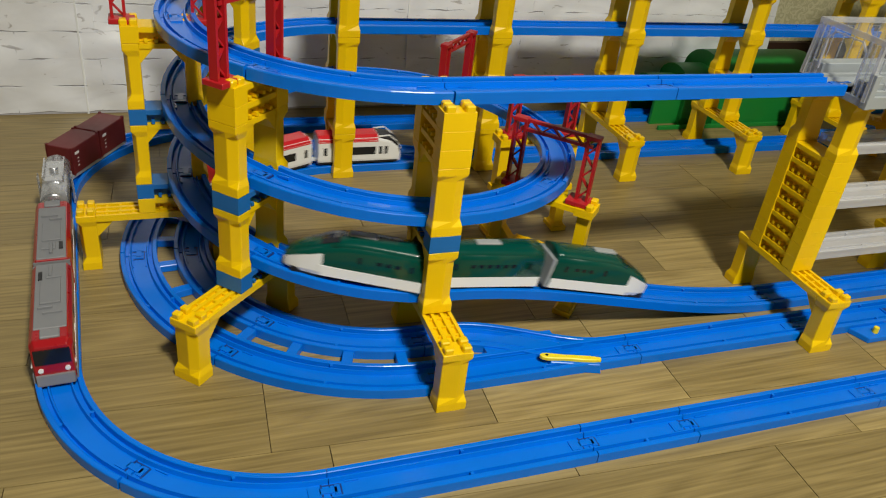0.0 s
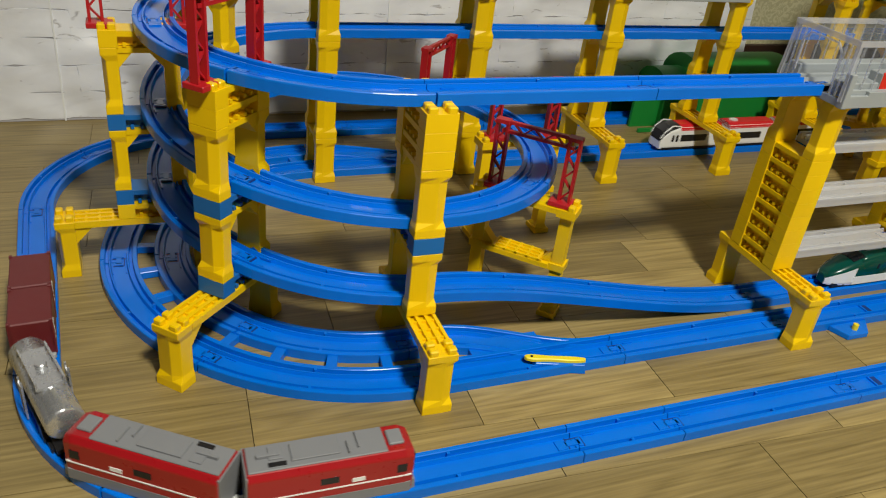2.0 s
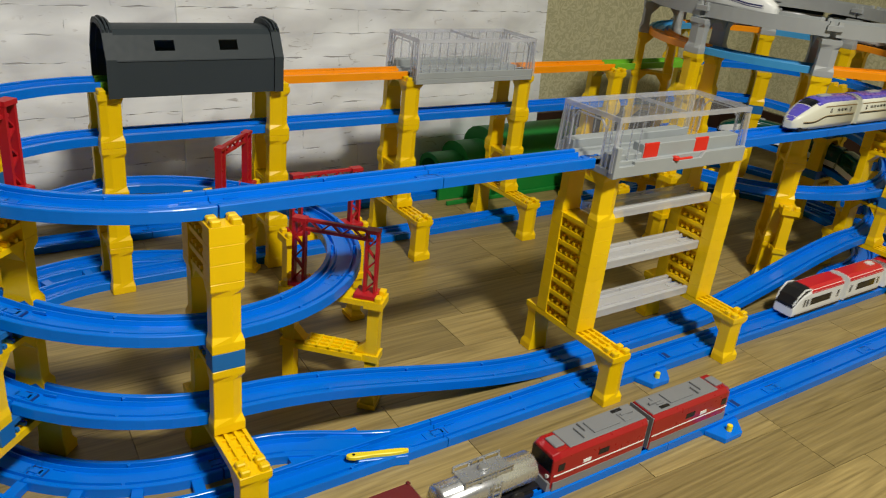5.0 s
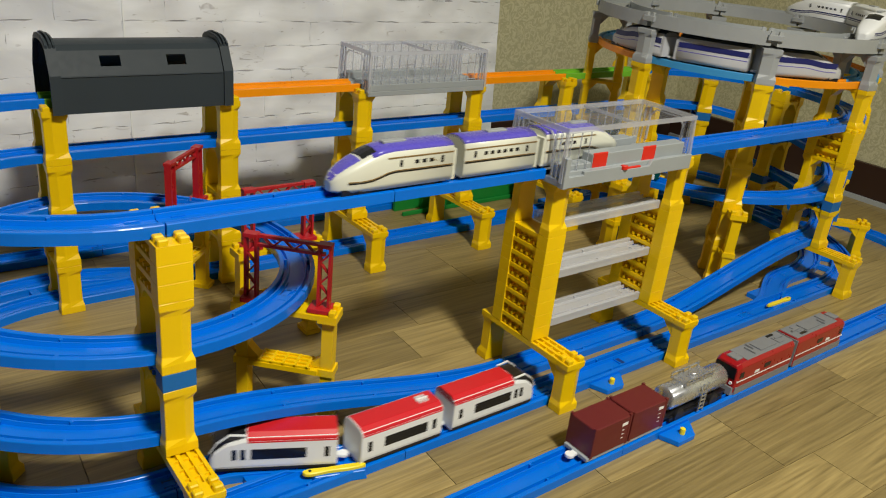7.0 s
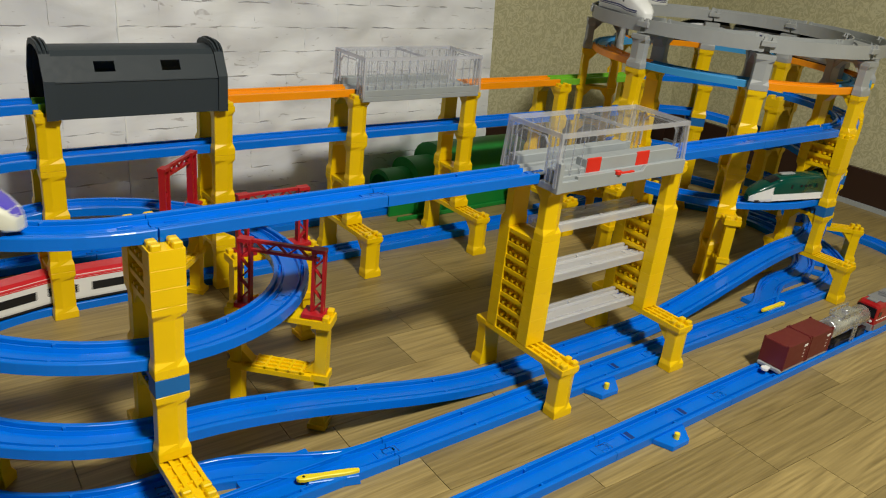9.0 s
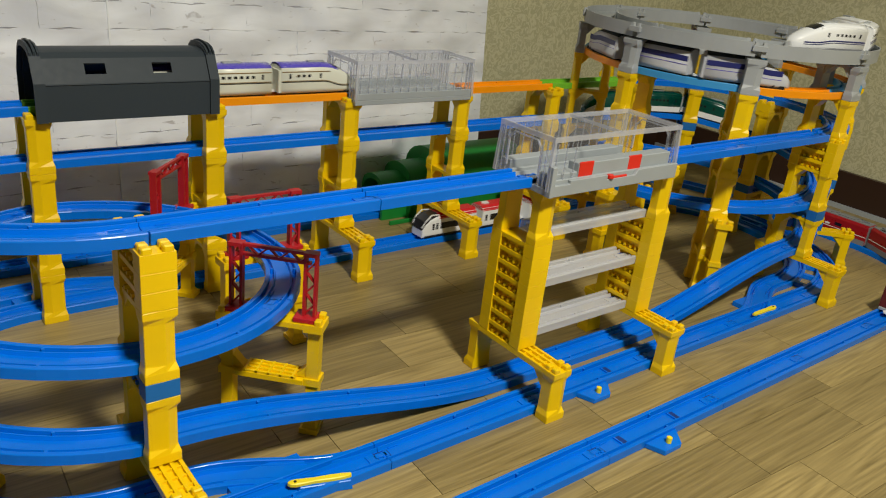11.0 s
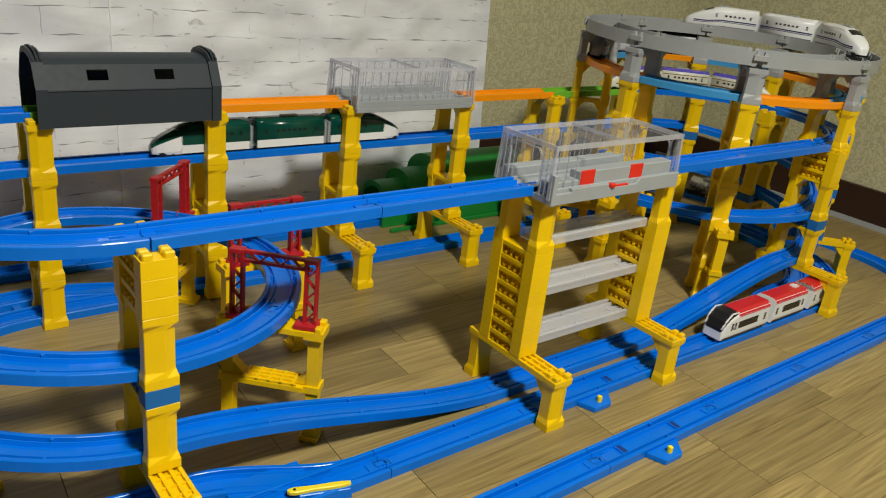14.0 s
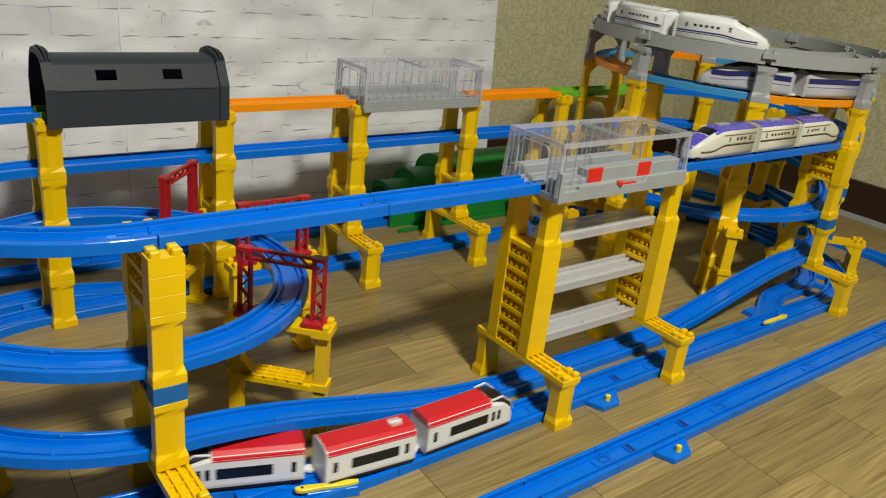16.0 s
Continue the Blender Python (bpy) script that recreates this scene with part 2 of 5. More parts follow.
def frustum(x0, x1, y0, y1, z0, X0, X1, Y0, Y1, z1, bm=None):
    bm = bm or bmesh.new()
    v = [bm.verts.new(p) for p in ((x0, y0, z0), (x1, y0, z0), (x1, y1, z0), (x0, y1, z0), (X0, Y0, z1), (X1, Y0, z1), (X1, Y1, z1), (X0, Y1, z1))]
    for q in ((3, 2, 1, 0), (4, 5, 6, 7), (0, 1, 5, 4), (1, 2, 6, 5), (2, 3, 7, 6), (3, 0, 4, 7)):
        bm.faces.new([v[i] for i in q])
    return bm


def tube(r, length, axis="Z", seg=12, m=None, bm=None, r2=None):
    bm = bm or bmesh.new()
    rot = {"Z": pose(0, 0, 0), "X": pose(0, 0, 0, 0, 90, 0), "Y": pose(0, 0, 0, 90, 0, 0)}[axis]
    bmesh.ops.create_cone(bm, cap_ends=True, segments=seg, radius1=r, radius2=r if r2 is None else r2, depth=length, matrix=(m or Matrix()) @ rot)
    return bm


def loft(sections, bm=None, caps=True):
    """Skin through rings of points that have the same count."""
    bm = bm or bmesh.new()
    rings = [[bm.verts.new(p) for p in s] for s in sections]
    n = len(rings[0])
    for a, b in zip(rings, rings[1:]):
        for i in range(n):
            bm.faces.new((a[i], a[(i + 1) % n], b[(i + 1) % n], b[i]))
    if caps:
        bm.faces.new(rings[0][::-1])
        bm.faces.new(rings[-1])
    return bm


# ---- tracks: where they run ----
S, R, RO = 0.2145, 0.2065, 0.2625      # straight, curve, outer curve
H, B = 0.066, 0.0165                   # a pier, a block
XL, XR, YC = 0.2247, 1.310, 0.811      # the two spirals
YF, YB = YC - R, YC + R
YO, YOB = YC - RO, YC + RO
RING_X, RING_Y, RR = 1.321, 0.831, 0.220
RING_Z = 0.3900


def arc(cx, cy, r, a0, a1, z0, z1, n=24):
    return [(cx + r * math.cos(radians(a0 + (a1 - a0) * i / n)), cy + r * math.sin(radians(a0 + (a1 - a0) * i / n)), z0 + (z1 - z0) * i / n) for i in range(n + 1)]


def line(x0, y0, z0, x1, y1, z1, n=12, smooth=False):
    out = []
    for i in range(n + 1):
        f = i / n
        g = f * f * (3 - 2 * f) if smooth else f
        gy = f * f * (3 - 2 * f)
        out.append((x0 + (x1 - x0) * f, y0 + (y1 - y0) * gy, z0 + (z1 - z0) * g))
    return out


def chain(*parts):
    out = []
    for p in parts:
        out += p if not out else p[1:]
    return out


ZT = 4 * H
Z1, Z4 = H, 3 * H
RAMP_L, RAMP_R = XL + 2 * S, XR - 2 * S
RISE_1 = [H, 5 * B, 6 * B, 7 * B, 2 * H]                       # first half turn, block by block
RISE_2 = [2 * H, 2 * H, 2 * H, 2 * H + 0.008, 9 * B]           # the flat half
RISE_3 = [9 * B, 10 * B, 11 * B, 3 * H, 3 * H]
# corners of the outer loop: the left side leans a little
LOOP_Y0, LOOP_Y1 = 0.437, 1.16
LA, LB = (0.099, LOOP_Y0 + R), (0.080, LOOP_Y1 - R)
LEAN_A = 180 + math.degrees(math.atan2(LA[0] - LB[0], LB[1] - LA[1]))
LOOP_X1 = XR + 0.352


def on_left(c):
    return c[0] + R * math.cos(radians(LEAN_A)), c[1] + R * math.sin(radians(LEAN_A))


def half_turn(cx, a0, a1, zs):
    n = len(zs) - 1
    return chain(*[arc(cx, YC, R, a0 + (a1 - a0) * i / n, a0 + (a1 - a0) * (i + 1) / n, zs[i], zs[i + 1], 8) for i in range(n)])


TURNS = {
    "turn_r1": half_turn(XR, -90, 90, RISE_1), "turn_r2": half_turn(XR, 90, 270, RISE_2), "turn_r3": half_turn(XR, -90, 90, RISE_3),
    "turn_l3": half_turn(XL, 90, 270, RISE_3[::-1]), "turn_l2": half_turn(XL, -90, 90, RISE_2[::-1]), "turn_l1": half_turn(XL, 90, 270, RISE_1[::-1]),
    "ramp_l": line(XL, YF, Z1, RAMP_L, YF, 0, 20, True), "ramp_r": line(RAMP_R, YF, 0, XR, YF, Z1, 20, True),
    "loop_front": line(LA[0], LOOP_Y0, 0, LOOP_X1 - R, LOOP_Y0, 0, 40), "loop_back": line(LOOP_X1 - R, LOOP_Y1, 0, LB[0], LOOP_Y1, 0, 40),
    "loop_left": line(*on_left(LB), 0, *on_left(LA), 0, 12), "loop_right": line(LOOP_X1, LOOP_Y0 + R, 0, LOOP_X1, LOOP_Y1 - R, 0),
    "corner_fr": arc(LOOP_X1 - R, LOOP_Y0 + R, R, -90, 0, 0, 0), "corner_br": arc(LOOP_X1 - R, LOOP_Y1 - R, R, 0, 90, 0, 0),
    "corner_bl": arc(*LB, R, 90, LEAN_A, 0, 0), "corner_fl": arc(*LA, R, LEAN_A, 270, 0, 0),
}
TURNS["loop_left"] = [(on_left(LB)[0] + (on_left(LA)[0] - on_left(LB)[0]) * i / 10, on_left(LB)[1] + (on_left(LA)[1] - on_left(LB)[1]) * i / 10, 0) for i in range(11)]


def route(*keys):
    return chain(*[TURNS[k] for k in keys])


ROUTES = {
    # the loop on the floor, round everything
    "loop": route("loop_front", "corner_fr", "loop_right", "corner_br", "loop_back", "corner_bl", "loop_left", "corner_fl"),
    # the floor oval: west along the front, inner curve, east along the back, outer curve
    "oval": chain(line(XR, YO, 0, XL + 0.19, YO, 0, 30), line(XL + 0.19, YO, 0, XL + 0.03, YF, 0, 16), arc(XL, YC, R, 270, 90, 0, 0, 36), line(XL, YB, 0, XR - S, YB, 0, 30), line(XR - S, YB, 0, XR, YOB, 0, 16), arc(XR, YC, RO, 90, -90, 0, 0, 40)),
    # the level track at the top
    "top": chain(line(XR, YF, ZT, XL, YF, ZT, 30), arc(XL, YC, R, 270, 90, ZT, ZT, 36), line(XL, YB, ZT, XR, YB, ZT, 30), arc(XR, YC, R, 90, -90, ZT, ZT, 36)),
    # east down the ramp, along the floor, up the far spiral, west along the back, down the near spiral
    "climb": chain(TURNS["ramp_l"], line(RAMP_L, YF, 0, RAMP_R, YF, 0, 12), route("ramp_r", "turn_r1", "turn_r2", "turn_r3"), line(XR, YB, Z4, XL, YB, Z4, 30), route("turn_l3", "turn_l2", "turn_l1")),
    "ring": arc(RING_X, RING_Y, RR, -90, -450, RING_Z, RING_Z, 72),
    "under_ring": arc(RING_X, RING_Y, RR, -90, 270, 0.3302, 0.3302, 72),
}

# ---- the room ----


def slab(name, x0, x1, y0, y1, z0, z1, mat, label, category):
    ob = new(name, finish(box(x0, x1, y0, y1, z0, z1), mat, name))
    return tagged(ob, label, category, kind="structure")


WALL_Y, WALL_X, PANEL_Y = 1.35, 1.91, 1.247
slab("wall_north", -2.6, WALL_X + 0.1, WALL_Y, WALL_Y + 0.1, -0.05, 2.4, DAMASK, "wall papered with beige damask pattern", "wall")
slab("wall_east", WALL_X, WALL_X + 0.1, -2.6, WALL_Y, -0.05, 2.4, DAMASK, "wall papered with beige damask pattern", "wall")
# south wall, west wall and ceiling are unseen, added to enclose the light
slab("wall_south", -2.6, WALL_X, -2.7, -2.6, -0.05, 2.4, DIM_SHELL, "unseen wall behind the layout, darkened to limit bounce", "wall")
slab("wall_west", -2.7, -2.6, -2.6, WALL_Y, -0.05, 2.4, DIM_SHELL, "unseen wall beside the layout, darkened to limit bounce", "wall")
slab("ceiling", -2.7, WALL_X + 0.1, -2.7, WALL_Y + 0.1, 2.4, 2.5, DIM_SHELL, "unseen ceiling, darkened to limit bounced light", "ceiling")
floor = slab("floor", -2.6, WALL_X, -2.6, WALL_Y, -0.06, -0.0025, GAP, "oak laminate floor of wide grained planks", "floor")
SK_H = 0.085
slab("baseboard_east", WALL_X - 0.012, WALL_X, -2.6, WALL_Y - 0.012, 0.0, SK_H, SKIRTING, "dark brown glossy wooden skirting board", "skirting board")
slab("baseboard_north", -2.6, WALL_X, WALL_Y - 0.012, WALL_Y, 0.0, SK_H, SKIRTING, "dark brown glossy wooden skirting board", "skirting board")

slab("trim_east", WALL_X - 0.022, WALL_X - 0.0125, -2.6, WALL_Y - 0.02, 0.0, 0.010, PALE, "pale edge strip at the foot of the skirting", "trim")
# the whitewashed brick sheet on the back wall, brick by brick
sheet = slab("wall_panel", -2.2, 1.142, PANEL_Y - 0.006, PANEL_Y + 0.006, 0.0, 1.1, JOINT, "white foam brick sheet leaning against the wall", "wall panel")
LEAN = pose(0, PANEL_Y, 0, -4.5, 0, 0) @ pose(0, -PANEL_Y, 0)
sheet.matrix_basis = LEAN

# ---- rails ----
RAIL_H, RAIL_W, BED = 0.0106, 0.019, 0.0070
HALF = [(0.019, 0.0), (0.019, 0.0098), (0.0184, RAIL_H), (0.0148, RAIL_H), (0.0142, 0.0101), (0.0138, 0.0046), (0.0105, 0.0044), (0.0099, 0.0090), (0.0087, 0.0090), (0.0076, 0.0050)]
MIDDLE = 0.0050                        # the flat between the wheel grooves
PROFILE = HALF + [(-u, z) for u, z in HALF[::-1]]


def trim(pts, a, b):
    """The stretch of a polyline between two lengths."""
    out, done = [], 0.0
    for p, q in zip(pts, pts[1:]):
        p, q = Vector(p), Vector(q)
        d = (q - p).length
        lo, hi = max(a, done), min(b, done + d)
        if hi > lo + 1e-7:
            u, v = p.lerp(q, (lo - done) / d), p.lerp(q, (hi - done) / d)
            if not out:
                out.append(u)
            out.append(v)
        done += d
    return out


def length(pts):
    return sum((Vector(q) - Vector(p)).length for p, q in zip(pts, pts[1:]))


def sweep(pts, profile, shift):
    rings = []
    for i, p in enumerate(pts):
        a, b = pts[max(0, i - 1)], pts[min(len(pts) - 1, i + 1)]
        t = Vector((b[0] - a[0], b[1] - a[1], 0)).normalized()
        side = Vector((t.y, -t.x, 0))
        rings.append([Vector(p) - shift + side * u + Vector((0, 0, z)) for u, z in profile])
    return loft(rings)


def rail(name, pts, mat, label, group, profile=PROFILE, tabs=True):
    pts = [Vector(p) for p in pts]
    mid = pts[len(pts) // 2].copy()
    ob = new(name, finish(sweep(pts, profile, mid), mat, name))
    ob.location = mid
    tagged(ob, label, "toy rail", group)
    if tabs:
        a, b = pts[-1], pts[-2]
        yaw = math.degrees(math.atan2(a.y - b.y, a.x - b.x))
        c0, c1, c2 = MIDDLE - 0.001, MIDDLE + 0.0004, MIDDLE + 0.0012
        bm = box(-0.017, -0.007, -0.0058, 0.0052, c0, c2)
        box(-0.008, 0.006, -0.0026, 0.0026, c0, c2, bm)
        box(0.004, 0.0085, -0.0048, 0.0048, c0, c2, bm)
        jm = Matrix.Translation(a - mid) @ pose(0, 0, 0, 0, 0, yaw)
        part("joint_tongue", bm, mat, ob, m=jm)
        # navy strips on the bed paint the shaded gap round the tongue
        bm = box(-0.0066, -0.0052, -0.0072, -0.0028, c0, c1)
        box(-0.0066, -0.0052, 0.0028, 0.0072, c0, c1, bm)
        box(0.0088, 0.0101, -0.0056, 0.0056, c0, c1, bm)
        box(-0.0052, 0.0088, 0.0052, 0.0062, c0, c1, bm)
        part("joint_slot", bm, SLOT_SHADE, ob, "navy strips painted as shade round the joint", m=jm)["kind"] = "stuff"
        a, b = pts[0], pts[1]
        yaw = math.degrees(math.atan2(b.y - a.y, b.x - a.x))
        bm = box(0.012, 0.024, -0.0072, -0.0058, c0, c2)
        box(0.012, 0.024, 0.0058, 0.0072, c0, c2, bm)
        part("joint_lip", bm, mat, ob, m=Matrix.Translation(a - mid) @ pose(0, 0, 0, 0, 0, yaw))
        n = max(2, round(length(pts) / 0.105))
        bm = bmesh.new()
        for k in range(1, n):
            q = trim(pts, 0, length(pts) * k / n)
            u = (q[-1] - q[-2]).normalized()
            side = Vector((u.y, -u.x, 0))
            for s in (-1, 1):
                c = q[-1] - mid + side * s * 0.0128
                box(c.x - 0.0014, c.x + 0.0014, c.y - 0.0014, c.y + 0.0014, c.z + 0.0046, c.z + 0.0103, bm)
        part("guide_nub", bm, mat, ob)["kind"] = "stuff"
    return ob


def lay(pts, step, mat, name, label, group, gap=0.0006, **kw):
    total = length(pts)
    n = max(1, round(total / step))
    return [rail(name, trim(pts, total * i / n + gap, total * (i + 1) / n - gap), mat, label, group, **kw) for i in range(n)]


STR, CRV = "straight_rail", "curved_rail"
FLOOR_L = "blue plastic toy rail lying on the wooden floor"
QUARTER = math.pi * R / 4
GL = "rails of the outer floor loop"
JOINTS = [LA[0], 0.328, 0.433, 0.6475, 0.862, 1.0765, 1.291, LOOP_X1 - R]
for x0, x1 in zip(JOINTS, JOINTS[1:]):
    rail(STR, line(x0 + 0.0004, LOOP_Y0, 0, x1 - 0.0004, LOOP_Y0, 0, 2), BLUE, FLOOR_L, GL)
for key in ("corner_fr", "corner_br", "corner_bl", "corner_fl"):
    lay(TURNS[key], QUARTER, BLUE, CRV, FLOOR_L, GL)
for key in ("loop_left", "loop_right", "loop_back"):
    lay(TURNS[key], S, BLUE, STR, FLOOR_L, GL)

# double curves and straights of the oval
GO = "rails of the floor oval"
for cx, a0 in ((XL, 90), (XR, -90)):
    for r, lab in ((R, FLOOR_L), (RO, FLOOR_L)):
        lay(arc(cx, YC, r, a0, a0 + 180, 0, 0, 48), math.pi * r / 4, BLUE, CRV, lab, GO)
    # ties that join the two curves
    for k in range(14):
        a = radians(a0 + 180 / 28 + 180 / 14 * k)
        rm = (R + RO) / 2
        tie = new("rail_tie", finish(box(-0.0095, 0.0095, -0.0052, 0.0052, 0, 0.0082), BLUE, "rail_tie", 0.0005))
        tie.matrix_basis = pose(cx + rm * math.cos(a), YC + rm * math.sin(a), 0.0005, 0, 0, math.degrees(a))
        tagged(tie, "short blue plastic tie joining two curved rails", "rail tie", "ties between the double curves")
for x0, x1 in zip([XL, XL + S, XL + 2 * S, XL + 3 * S, XL + 4 * S], [XL + S, XL + 2 * S, XL + 3 * S, XL + 4 * S, XR]):
    rail(STR, line(x0 + 0.0004, YO, 0, x1 - 0.0004, YO, 0, 2), BLUE, FLOOR_L, GO)
    rail(STR, line(x0 + 0.0004, YB, 0, x1 - 0.0004, YB, 0, 2), BLUE, FLOOR_L, GO)
# points: a branch that leaves each straight for the other curve
for x0, y0, x1, y1 in ((XL + 0.19, YO + 0.001, XL + 0.03, YF), (XR - 0.19, YO + 0.001, XR - 0.03, YF), (XR - S, YB + 0.001, XR, YOB), (XL + S, YB + 0.001, XL, YOB)):
    ob = rail("points_branch", line(x0, y0, -0.0006, x1, y1, -0.0006, 14), BLUE, "blue branch rail of a set of toy points", GO, tabs=False)
    part("web", box(min(x0, x1) + 0.03 - ob.location.x, max(x0, x1) - 0.05 - ob.location.x, min(y0, y1) + 0.012 - ob.location.y, max(y0, y1) - 0.012 - ob.location.y, 0.0008, 0.0082), BLUE, ob)
    if abs(x1 - XL) < 0.05 or abs(x1 - XR) < 0.05:
        x2 = XL if x1 < 0.7 else XR
        if abs(x2 - x1) > 0.01:
            rail(STR, line(x1, y1, 0, x2, y1, 0, 2), BLUE, "short blue rail between points and curve", GO, tabs=False)
for x, y, d, yaw in ((0.362, 0.5405, 1, -17), (1.158, 0.5420, -1, -1)):
    lever = thing("points_lever", pose(x, y, 0.0, 0, 0, yaw), "yellow plastic switching lever on the points", "points lever")
    part("base", frustum(-0.024, 0.032, -0.007, 0.008, 0.0, -0.020, 0.030, -0.006, 0.008, 0.0105), BLUE, lever, "blue base plate", 0.0006)
    half = [(-0.031, 0.0006), (-0.029, 0.0030), (-0.024, 0.0043), (-0.018, 0.0040), (-0.006, 0.0030), (0.012, 0.0036), (0.024, 0.0030), (0.031, 0.0016)]
    outline = half + [(u, -w) for u, w in half[::-1]]
    blade = [[(u * d, w * k, z) for u, w in outline] for z, k in ((0.0106, 1.0), (0.0134, 1.0), (0.0142, 0.75))]
    part("lever", loft(blade), BUTTON, lever)
    part("pivot", tube(0.0015, 0.0006, m=pose(-0.024 * d, 0, 0.0143), seg=10), BLACK, lever, "dark pivot hole")
# stop rails: a tongue with a yellow pin beside the straight
for x, y in ((0.7345, 0.437), (0.7405, YO)):
    stop = thing("stop_lever", pose(x, y - 0.019, 0), "blue stop lever with yellow pin beside the rail", "stop lever", "stop levers")
    bm = bmesh.new()
    low = [bm.verts.new(p) for p in ((-0.026, 0, 0), (-0.017, -0.022, 0), (0.012, -0.022, 0), (0.030, 0, 0))]
    face = bm.faces.new(low)
    up = bmesh.ops.extrude_face_region(bm, geom=[face])
    bmesh.ops.translate(bm, vec=(0, 0, 0.007), verts=[v for v in up["geom"] if isinstance(v, bmesh.types.BMVert)])
    part("plate", bm, BLUE, stop, bevel=0.0008)
    part("pin", tube(0.0032, 0.008, m=pose(-0.001, -0.013, 0.010), seg=12), BUTTON, stop, "yellow pin")
    for dx in (-0.045, 0.052):
        # no hole is cut: a thin navy block paints the slot's shade
        part("slot", box(dx - 0.0042, dx + 0.0042, 0.0115, 0.0262, 0.0040, 0.0055), SLOT_SHADE, stop, "navy strip painted as the shade of a slot")
        part("slot_frame", box(dx - 0.0062, dx - 0.0044, 0.0115, 0.0262, 0.0040, 0.0070), BLUE, stop)

# the climbing line
GC = "rails of the climbing line"
UP_L = "blue plastic toy rail carried on yellow piers"


lay(TURNS["ramp_l"], S * 1.5, BLUE, "ramp_rail", "blue plastic ramp rail rising from the floor", GC)
lay(TURNS["ramp_r"], S * 1.5, BLUE, "ramp_rail", "blue plastic ramp rail rising from the floor", GC)
lay(line(RAMP_L, YF, 0, RAMP_R, YF, 0, 8), S, BLUE, STR, FLOOR_L, GC)
for key in ("turn_r1", "turn_r2", "turn_r3", "turn_l1", "turn_l2", "turn_l3"):
    lay(TURNS[key], QUARTER, BLUE, CRV, UP_L, GC)
lay(line(XL, YB, Z4, XR, YB, Z4, 20), S, BLUE, STR, UP_L, GC)

# the top line
GT = "rails of the top line"
for i in range(5):
    x0, x1 = XL + S * i + 0.0004, XL + S * (i + 1) - 0.0004
    if i != 2:
        rail(STR, line(x0, YF, ZT, x1, YF, ZT, 2), BLUE, UP_L, GT)
    rail(STR, line(x0, YB, ZT, x1, YB, ZT, 2), (LEAF, ORANGE, PALE, ORANGE, LEAF)[i], ("leaf green", "orange", "grey", "orange", "leaf green")[i] + " plastic toy rail carried on yellow piers", GT)
lay(arc(XL, YC, R, 270, 90, ZT, ZT, 40), QUARTER, BLUE, CRV, UP_L, GT)
lay(arc(XR, YC, R, 90, -90, ZT, ZT, 40), QUARTER, BLUE, CRV, UP_L, GT)

# the two rings over the far spiral
for k in range(8):
    a0 = -90 - 45 * k
    pts = arc(RING_X, RING_Y, RR, a0 - 0.1, a0 - 44.9, 0.3302, 0.3302, 10)
    c = (SKY, ORANGE)[(k + 1) % 2]
    rail(CRV, pts, c, ("light blue" if c is SKY else "orange") + " plastic toy rail under the grey ring", "rails of the lower ring")
    wall = [(0.0285, -0.004), (0.0285, 0.0165), (0.0262, 0.0165), (0.0262, 0.004), (0.019, 0.003), (0.019, 0.006), (0.0165, 0.006), (0.0165, 0.0025), (0.0107, 0.0025)]
    prof = wall + [(-u, z) for u, z in wall[::-1]]
    rail("viaduct_rail", arc(RING_X, RING_Y, RR, a0 - 0.8, a0 - 44.2, RING_Z, RING_Z, 12), GREY, "grey plastic viaduct rail with low parapets", "rails of the grey ring", prof, False)
    # clips that lock the parapets at each joint
    j = radians(a0)
    for r_, h_ in ((RR + 0.0285, 0.0155), (RR - 0.0285, 0.0150)):
        clip = thing("viaduct_clip", pose(RING_X + r_ * math.cos(j), RING_Y + r_ * math.sin(j), RING_Z, 0, 0, a0), "grey plastic clip joining two viaduct parapets", "rail clip", "clips of the grey ring")
        part("bracket", box(-0.0042, 0.0042, -0.011, 0.011, 0.004, h_ - 0.003), GREY, clip, bevel=0.0007)
        for u in (-0.006, 0.006):
            part("peg", frustum(-0.0034, 0.0034, u - 0.0030, u + 0.0030, h_ - 0.003, -0.0026, 0.0026, u - 0.0022, u + 0.0022, h_ + 0.0022), GREY, clip)

# ---- piers and blocks ----
PIER_W, LEG_X, LEG_Y = 0.036, 0.0143, 0.0155


def leg_bm(y0, y1, z0, z1):
    """A cast post: square foot and head, and a shaft with a raised ridge on its outer face. y0 is the outer side."""
    w, n = LEG_X, LEG_X - 0.0016
    k = 1 if y1 > y0 else -1
    def sec(z, hw, depth, ridge):
        pts = [(-hw, y1, z), (-hw, y0 + k * depth, z), (0.0035, y0 + k * ridge, z), (hw, y0 + k * depth * 1.25, z), (hw, y1, z)]
        return pts if k > 0 else pts[::-1]
    return loft([sec(z0, w, 0, 0), sec(z0 + 0.0085, w, 0, 0), sec(z0 + 0.0150, n, 0.0036, 0.0006), sec(z1 - 0.0130, n, 0.0036, 0.0006), sec(z1 - 0.0070, w, 0, 0), sec(z1 - 0.0003, w, 0, 0)])


def studs(parent, mat, z, ys, name="stud"):
    for y in ys:
        for x in (-0.0085, 0.0085):
            part(name, MESH[("stud", mat.name)], mat, parent, m=pose(x, y, z))


MESH = {}
for m_ in (YELLOW, GREY, BLOCK_BLUE):
    MESH[("stud", m_.name)] = finish(box(-0.0042, 0.0042, -0.0036, 0.0036, 0, 0.0064), m_, "stud", 0.0011)


